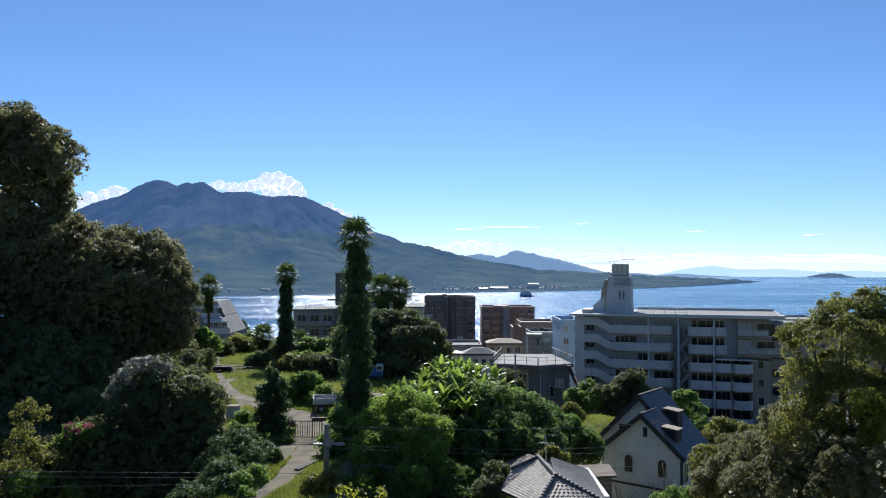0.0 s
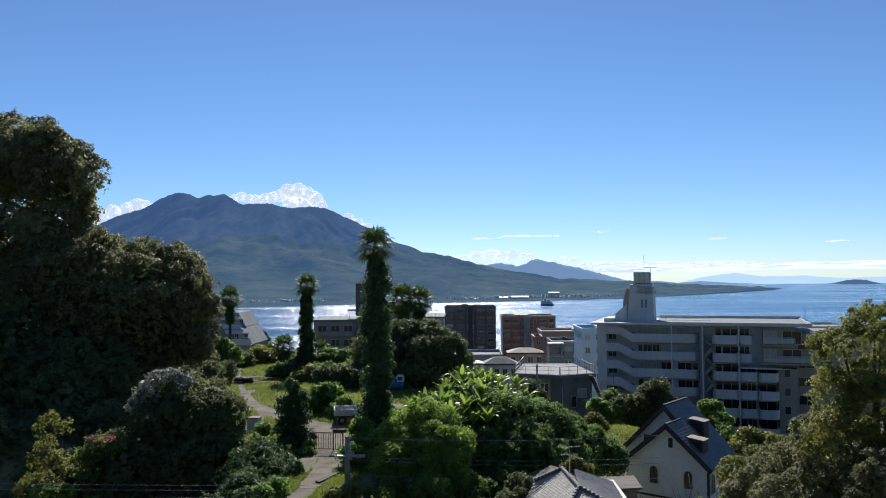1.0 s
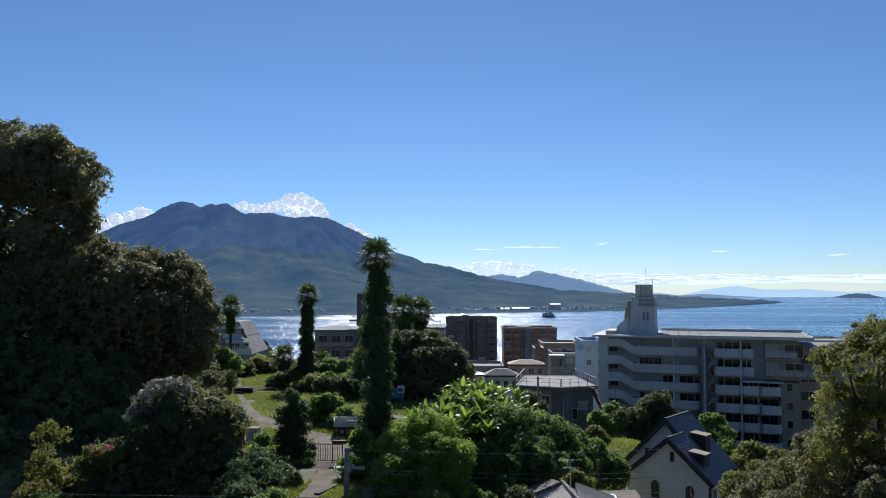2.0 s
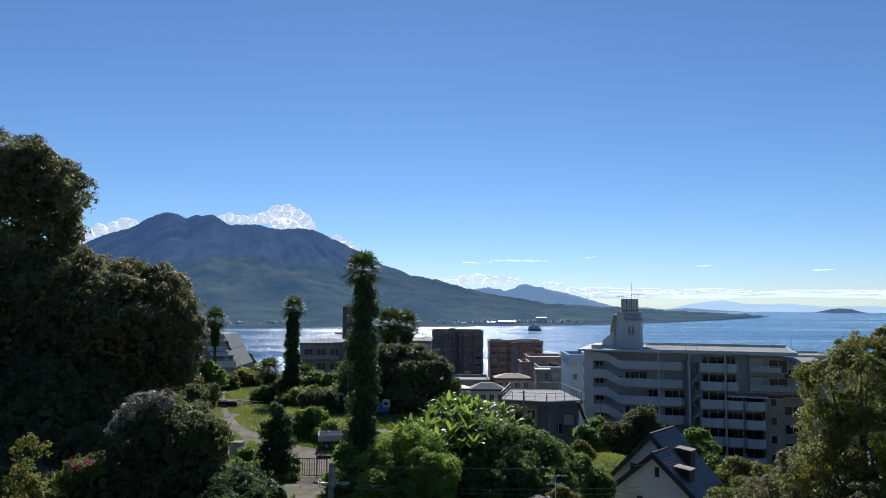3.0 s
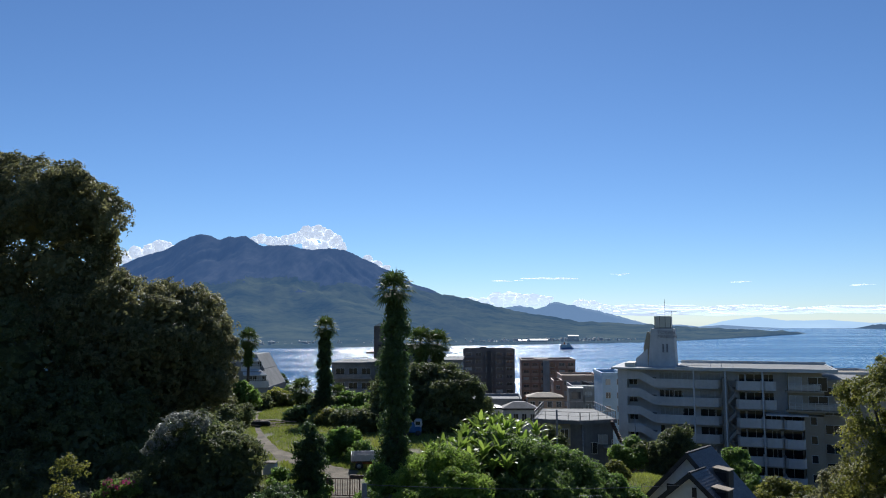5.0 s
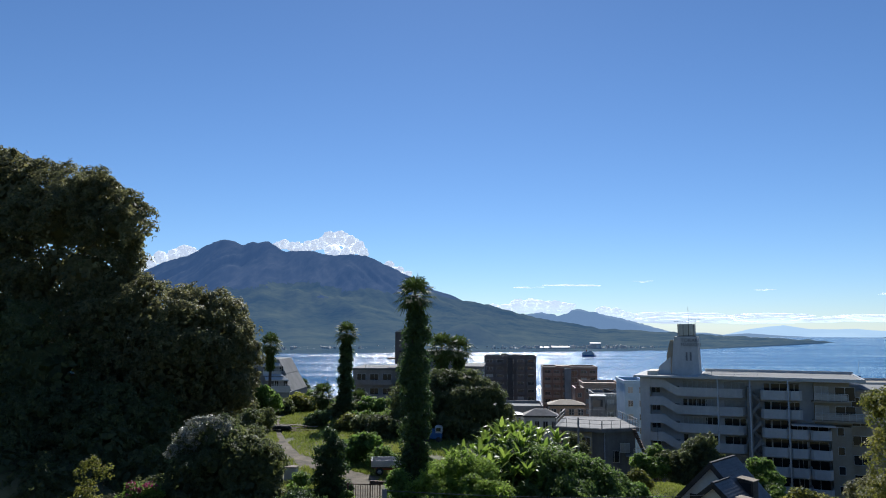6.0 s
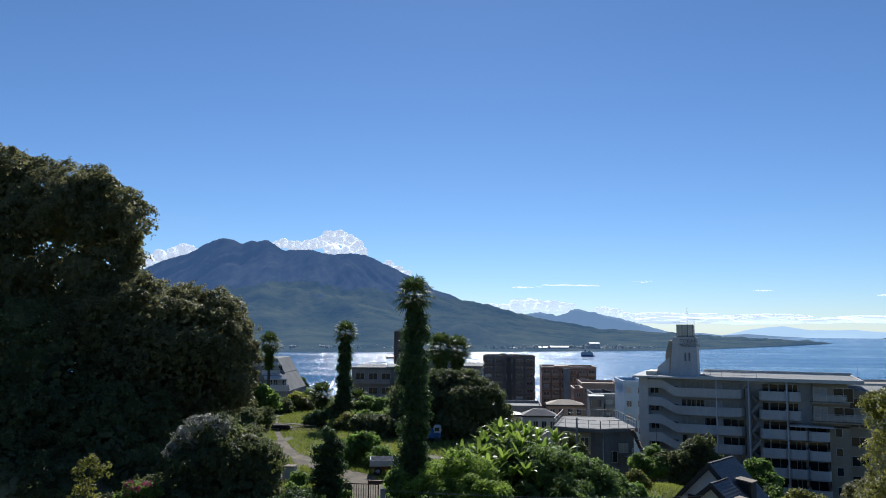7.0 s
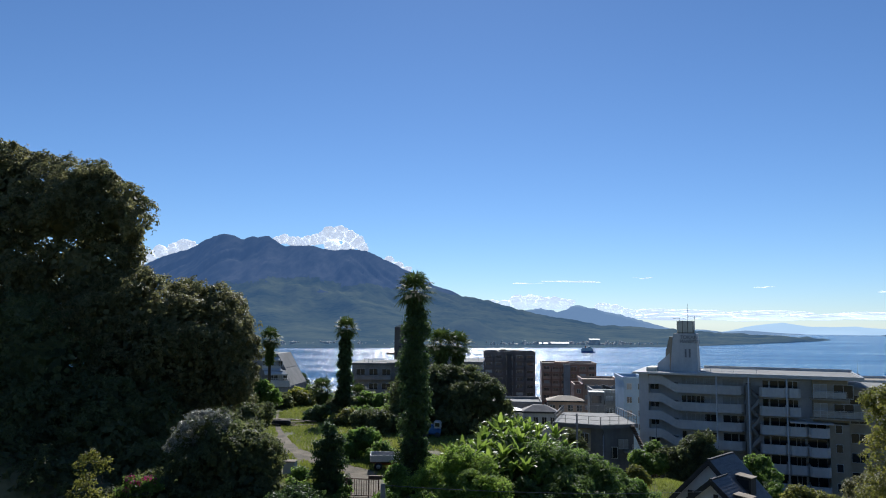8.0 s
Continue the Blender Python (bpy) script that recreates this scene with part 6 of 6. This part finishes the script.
def fan_palm(x, y, top, r, label, ivy=0.0, skirt=1.0, seed=1, trunk=0.22):
    """A fan palm: trunk, fronds one by one, dry skirt, and ivy where it is overgrown."""
    g = ground_z(x, y)
    h = top - g - r * 0.95
    t = thing("fan_palm", Matrix.Translation((x, y, g)), label, "palm", "palms")
    rng = random.Random(seed)
    part("trunk", tube_mesh("trunk", [(0, 0, -0.4), (0.05 * h * 0.1, 0, h * 0.5), (0, 0, h)], [trunk * 1.2, trunk, trunk * 0.8], 10), BARK, t)
    for k in range(34):
        el = radians(82 - 125 * (k / 33) ** 0.9)
        az = k * 2.399 + rng.uniform(-0.2, 0.2)
        d = Vector((math.cos(az) * math.cos(el), math.sin(az) * math.cos(el), math.sin(el)))
        sd = Vector((-math.sin(az), math.cos(az), 0))
        stem = r * rng.uniform(0.42, 0.55)
        c = d * stem
        v, f = [], []
        w = 0.018 * max(1, r)
        v += [sd * w, -sd * w, c - sd * w, c + sd * w]
        f.append((0, 1, 2, 3))
        nb = 13
        for b in range(nb):
            a = radians(-115 + 230 * b / (nb - 1))
            q = (d * math.cos(a) + sd * math.sin(a)).normalized()
            ln = r * (0.62 - 0.16 * abs(a) / 2.0) * rng.uniform(0.85, 1.1)
            up = q.cross(d.cross(sd)).normalized() * (ln * 0.075)
            tipv = c + q * ln + Vector((0, 0, -0.3 * ln * rng.uniform(0.5, 1.3)))
            o = len(v)
            v += [c, c + q * ln * 0.6 + up, tipv, c + q * ln * 0.6 - up]
            f.append((o, o + 1, o + 2, o + 3))
        ob = part("frond", quad_mesh("frond", [tuple(p) for p in v], f), FROND, t)
        ob.location = (0, 0, h)
    if skirt:
        rg = np.random.default_rng(seed)
        n = 700
        a, zz = rg.uniform(0, 6.28, n), rg.random(n) ** 0.7
        rad = r * (0.16 + 0.38 * (1 - zz))
        p = np.stack((np.cos(a) * rad * 0.5, np.sin(a) * rad * 0.5, h - zz * r * 1.3 * skirt), 1)
        o = np.stack((np.cos(a), np.sin(a), np.zeros(n)), 1)
        vv, ff = leaf_quads(rg, p, o, r * 0.34, 2.4, 0.16)
        part("dry_skirt", quad_mesh("dry_skirt", vv, ff), FROND, t, "hanging old fronds")
    if ivy:
        n = max(4, int(h / (ivy * 0.9)))
        lobes = [(rng.uniform(-0.22, 0.22) * ivy, rng.uniform(-0.2, 0.2) * ivy, (h - 0.9 * r) * (q + 0.4) / n, ivy * rng.uniform(0.8, 1.15) * (1.12 - 0.3 * q / n)) for q in range(n)]
        part("ivy", foliage("ivy", lobes, int(1500 * n * max(0.7, ivy)), 0.19 if y < 70 else 0.26, seed + 3, clump=0.3, core=0.72), LEAF_IVY, t, "dark ivy sleeve round the trunk")


fan_palm(-6.14, 53, 53.67, 1.6, "very tall fan palm wrapped in dark ivy", 1.02, 1.3, 1, 0.3)
fan_palm(-20.02, 97, 50.84, 1.85, "tall fan palm with an ivy-covered trunk", 0.78, 1.0, 2)
fan_palm(-32.16, 104, 49.28, 2.0, "slender fan palm beside the pale building", 0, 1.2, 3, 0.2)
fan_palm(-23.75, 100, 42.83, 2.0, "short fan palm on the terrace", 0, 0.6, 4)
fan_palm(-19.1, 101, 42.0, 1.8, "short bushy palm beside the tall one", 0, 1.0, 5)
fan_palm(-9.49, 118, 49.47, 2.9, "fan palm with hanging old fronds", 0, 1.8, 6, 0.25)
fan_palm(-6.97, 120, 49.01, 2.8, "fan palm with hanging old fronds", 0, 1.8, 7, 0.25)
for k, px in enumerate((-86.78, -88.98, -85.35)):
    fan_palm(px, 330, (27.63, 24.21, 25.19)[k], 2.8, "distant palm on the waterfront", 0, 0.5, 8 + k, 0.4)


# ---- bananas on the crest of the bank ----
def banana(x, y, z, h, seed):
    t = thing("banana_plant", Matrix.Translation((x, y, z)), "banana plant with big torn bright green leaves", "banana plant", "banana plants")
    rng = random.Random(seed)
    part("stem", tube_mesh("stem", [(0, 0, -1.2), (0, 0, h * 0.45)], [0.13, 0.08], 7), LEAF_FRESH, t)
    for k in range(14):
        az = k * 2.399 + rng.uniform(-0.3, 0.3) + seed
        el = radians(rng.uniform(52, 92) - 1.4 * k)
        ln = h * rng.uniform(0.5, 0.82)
        bend = radians(rng.uniform(25, 85))
        d = Vector((math.cos(az), math.sin(az), 0))
        sd = Vector((-math.sin(az), math.cos(az), 0))
        v, f, n = [], [], 9
        p = Vector((0, 0, h * 0.4))
        for i in range(n + 1):
            s = i / n
            ang = el - s * s * bend
            w = 0.19 * h / 2.4 * (math.sin(math.pi * min(1, s * 0.92 + 0.06)) ** 0.6) * (1 if s > 0.14 else 0.12) * rng.uniform(0.8, 1.08)
            nr = (-d * math.sin(ang) + Vector((0, 0, math.cos(ang))))
            v += [p + sd * w + nr * w * 0.35, p, p - sd * w + nr * w * 0.35]
            p = p + (d * math.cos(ang) + Vector((0, 0, math.sin(ang)))) * (ln / n)
        for i in range(n):
            f += [(i * 3, i * 3 + 1, i * 3 + 4, i * 3 + 3), (i * 3 + 1, i * 3 + 2, i * 3 + 5, i * 3 + 4)]
        part("leaf", quad_mesh("leaf", [tuple(q) for q in v], f, True), LEAF_BANANA, t)


rng = random.Random(77)
for px, py, d in ((-3.19, 51, 40.88), (-2.4, 52, 40.97), (-1.51, 52, 41.17), (-0.75, 53, 41.39), (0.05, 54, 41.64), (0.87, 55, 41.81), (1.72, 56, 41.83), (2.55, 56, 41.54), (3.51, 56, 41.25), (-0.89, 50, 40.94), (0.04, 51, 41.03), (1.01, 52, 40.97), (2.02, 53, 41.0), (0.6, 50, 40.57), (1.53, 50, 40.39), (2.37, 52, 40.59), (-1.97, 54, 41.24), (-0.38, 57, 41.69), (0.7, 58, 41.89), (2.0, 58, 41.89), (-2.78, 54, 41.24), (4.43, 56, 40.92), (-0.51, 49, 40.39), (2.28, 50, 39.83), (-3.71, 53, 41.0), (-1.31, 55, 41.28), (1.25, 54, 41.44), (2.87, 54, 41.03), (0.24, 53, 41.2), (-2.05, 51, 40.76), (1.37, 59, 42.19), (2.64, 58, 41.81), (3.94, 58, 41.37), (3.21, 53, 40.41), (-0.17, 59, 41.97), (-1.23, 57, 41.69)):
    banana(px, py, d - 0.9, rng.uniform(1.6, 2.2), rng.randint(1, 999))
tree("ivy_bank", (0.23, 53), ((0.24, 53, 39.62, 2.29), (-1.73, 53, 39.43, 1.81), (2.26, 54, 39.63, 2.09), (0.26, 56, 40.5, 1.42), (1.96, 57, 40.76, 1.19)), 16000, 0.2, 74, LEAF_CREEPER, "overgrown bank under the banana plants", "creeper", trunk=0.12)
for k, (c, mat, n) in enumerate(((((-25.9, 48, 36.6, 2.8), (-22.6, 48, 36.5, 2.5), (-30.2, 50.5, 38.2, 3.0), (-34.8, 51, 39.0, 3.4), (-39.5, 51.5, 39.4, 3.4), (-25.54, 45.5, 35.0, 2.37), (-22.49, 45.5, 34.9, 2.37), (-28.28, 45, 34.8, 2.68), (-31.63, 45, 35.2, 3.01)), LEAF_DARK, 30000),
                                 (((-18.34, 47, 37.12, 2.24), (-15.54, 47, 36.95, 1.96), (-19.78, 45.5, 36.01, 2.17), (-13.15, 46, 36.71, 1.51), (-16.54, 45, 35.66, 2.14), (-13.71, 44.5, 35.82, 1.79), (-11.33, 43, 36.13, 1.09)), LEAF_DARK, 26000),
                                 (((-4.82, 45, 36.66, 1.47), (-2.81, 45, 36.33, 1.47), (-0.13, 45, 36.16, 1.67), (2.22, 45, 35.99, 1.54), (-5.62, 46, 37.56, 1.03), (-5.7, 44, 36.95, 0.98)), LEAF_CREEPER, 22000), (((-5.38, 42, 37.53, 0.94), (-4.06, 44, 36.89, 1.31), (-2.14, 45, 36.66, 1.47), (-0.13, 45, 36.59, 1.47), (1.88, 45, 36.49, 1.27), (3.15, 44, 36.46, 0.98), (-2.94, 42, 36.45, 1.25), (-1.06, 42, 36.45, 1.25), (0.82, 42, 36.45, 1.25)), LEAF_CREEPER, 22000), (((-20.99, 62, 41.81, 1.29), (-20.41, 58, 40.6, 1.29), (-23.27, 74, 40.8, 1.1), (-19.64, 60, 41.17, 0.98)), LEAF_DARK, 9000), (((9.36, 104, 34.98, 1.08), (10.04, 103, 33.83, 1.23), (8.5, 103, 33.45, 1.07)), LEAF_DARK, 4000))):
    tree("shrub", (c[0][0], c[0][1] + 0.3), c, n, 0.19, 120 + k, mat, "dense leafy undergrowth on the slope", "shrub", trunk=0.03, group="slope undergrowth")
tree("shrub", (-22.66, 42), ((-23.13, 42, 37.84, 0.81), (-22.2, 42, 38.15, 0.44), (-20.62, 42, 37.35, 0.5)), 3600, 0.15, 140, LEAF_FRESH, "pale green shrub catching the sun", "shrub", trunk=0.05, core=0)


# ---- small things near the houses ----
t = on_ground("tarpaulin", 22.77, 64, "pale blue sheet laid over a low frame", "tarpaulin")
part("sheet", boxes((-0.65, 0.65, -0.5, 0.5, 0.9, 0.98), bevel=0.03), BLUE_WALL, t)
for x in (-0.6, 0.6):
    for y in (-0.45, 0.45):
        part("leg", tube_mesh("leg", [(x, y, -0.3), (x, y, 0.92)], [0.03, 0.03], 6), STEEL, t)


def roof_antenna(x, y, z0, z1):
    t = thing("tv_antenna", Matrix.Translation((x, y, z0)), "thin aluminium television antenna on a mast", "antenna")
    h = z1 - z0
    part("mast", tube_mesh("mast", [(0, 0, 0), (0, 0, h)], [0.025, 0.02], 6), STEEL, t)
    for k, (lift, wide) in enumerate(((0.0, 0.6), (-0.45, 0.45))):
        boom = part("boom", boxes((-wide, wide, -0.012, 0.012, h + lift - 0.02, h + lift)), CABLE, t)
        for q in range(6):
            u = -wide + 2 * wide * q / 5
            part("rod", boxes((u - 0.006, u + 0.006, -0.25, 0.25, h + lift - 0.037, h + lift - 0.025)), CABLE, boom)


roof_antenna(5.98, 44, 38.51, 40.21)


def bare_bush(x, y, h, n, seed):
    b = Vector((x, y, ground_z(x, y)))
    t = thing("bare_bush", Matrix.Translation(b), "pale leafless twiggy bush by the house", "bush")
    rng = random.Random(seed)
    for k in range(n):
        a, w = rng.uniform(0, 6.28), rng.uniform(0.2, 0.6)
        e = Vector((math.cos(a) * h * w, math.sin(a) * h * w, h * rng.uniform(0.7, 1.05)))
        m = e * 0.5 + Vector((rng.uniform(-0.2, 0.2), rng.uniform(-0.2, 0.2), 0.15 * h))
        part("twig", tube_mesh("twig", [(0, 0, -0.2), tuple(m), tuple(e)], [0.035, 0.02, 0.008], 5), WOOD, t)


bare_bush(14.36, 50, 36.61 - ground_z(14.36, 50), 16, 5)
bare_bush(11.3, 48, 36.67 - ground_z(11.3, 48), 10, 6)
tree("shrub", (14.56, 47), ((14.38, 47, 35.56, 0.77), (15.43, 47, 35.73, 0.63), (13.33, 47, 35.21, 0.7)), 3500, 0.15, 150, LEAF_FRESH, "light green shrub in front of the white house", "shrub", trunk=0.05, core=0.4)
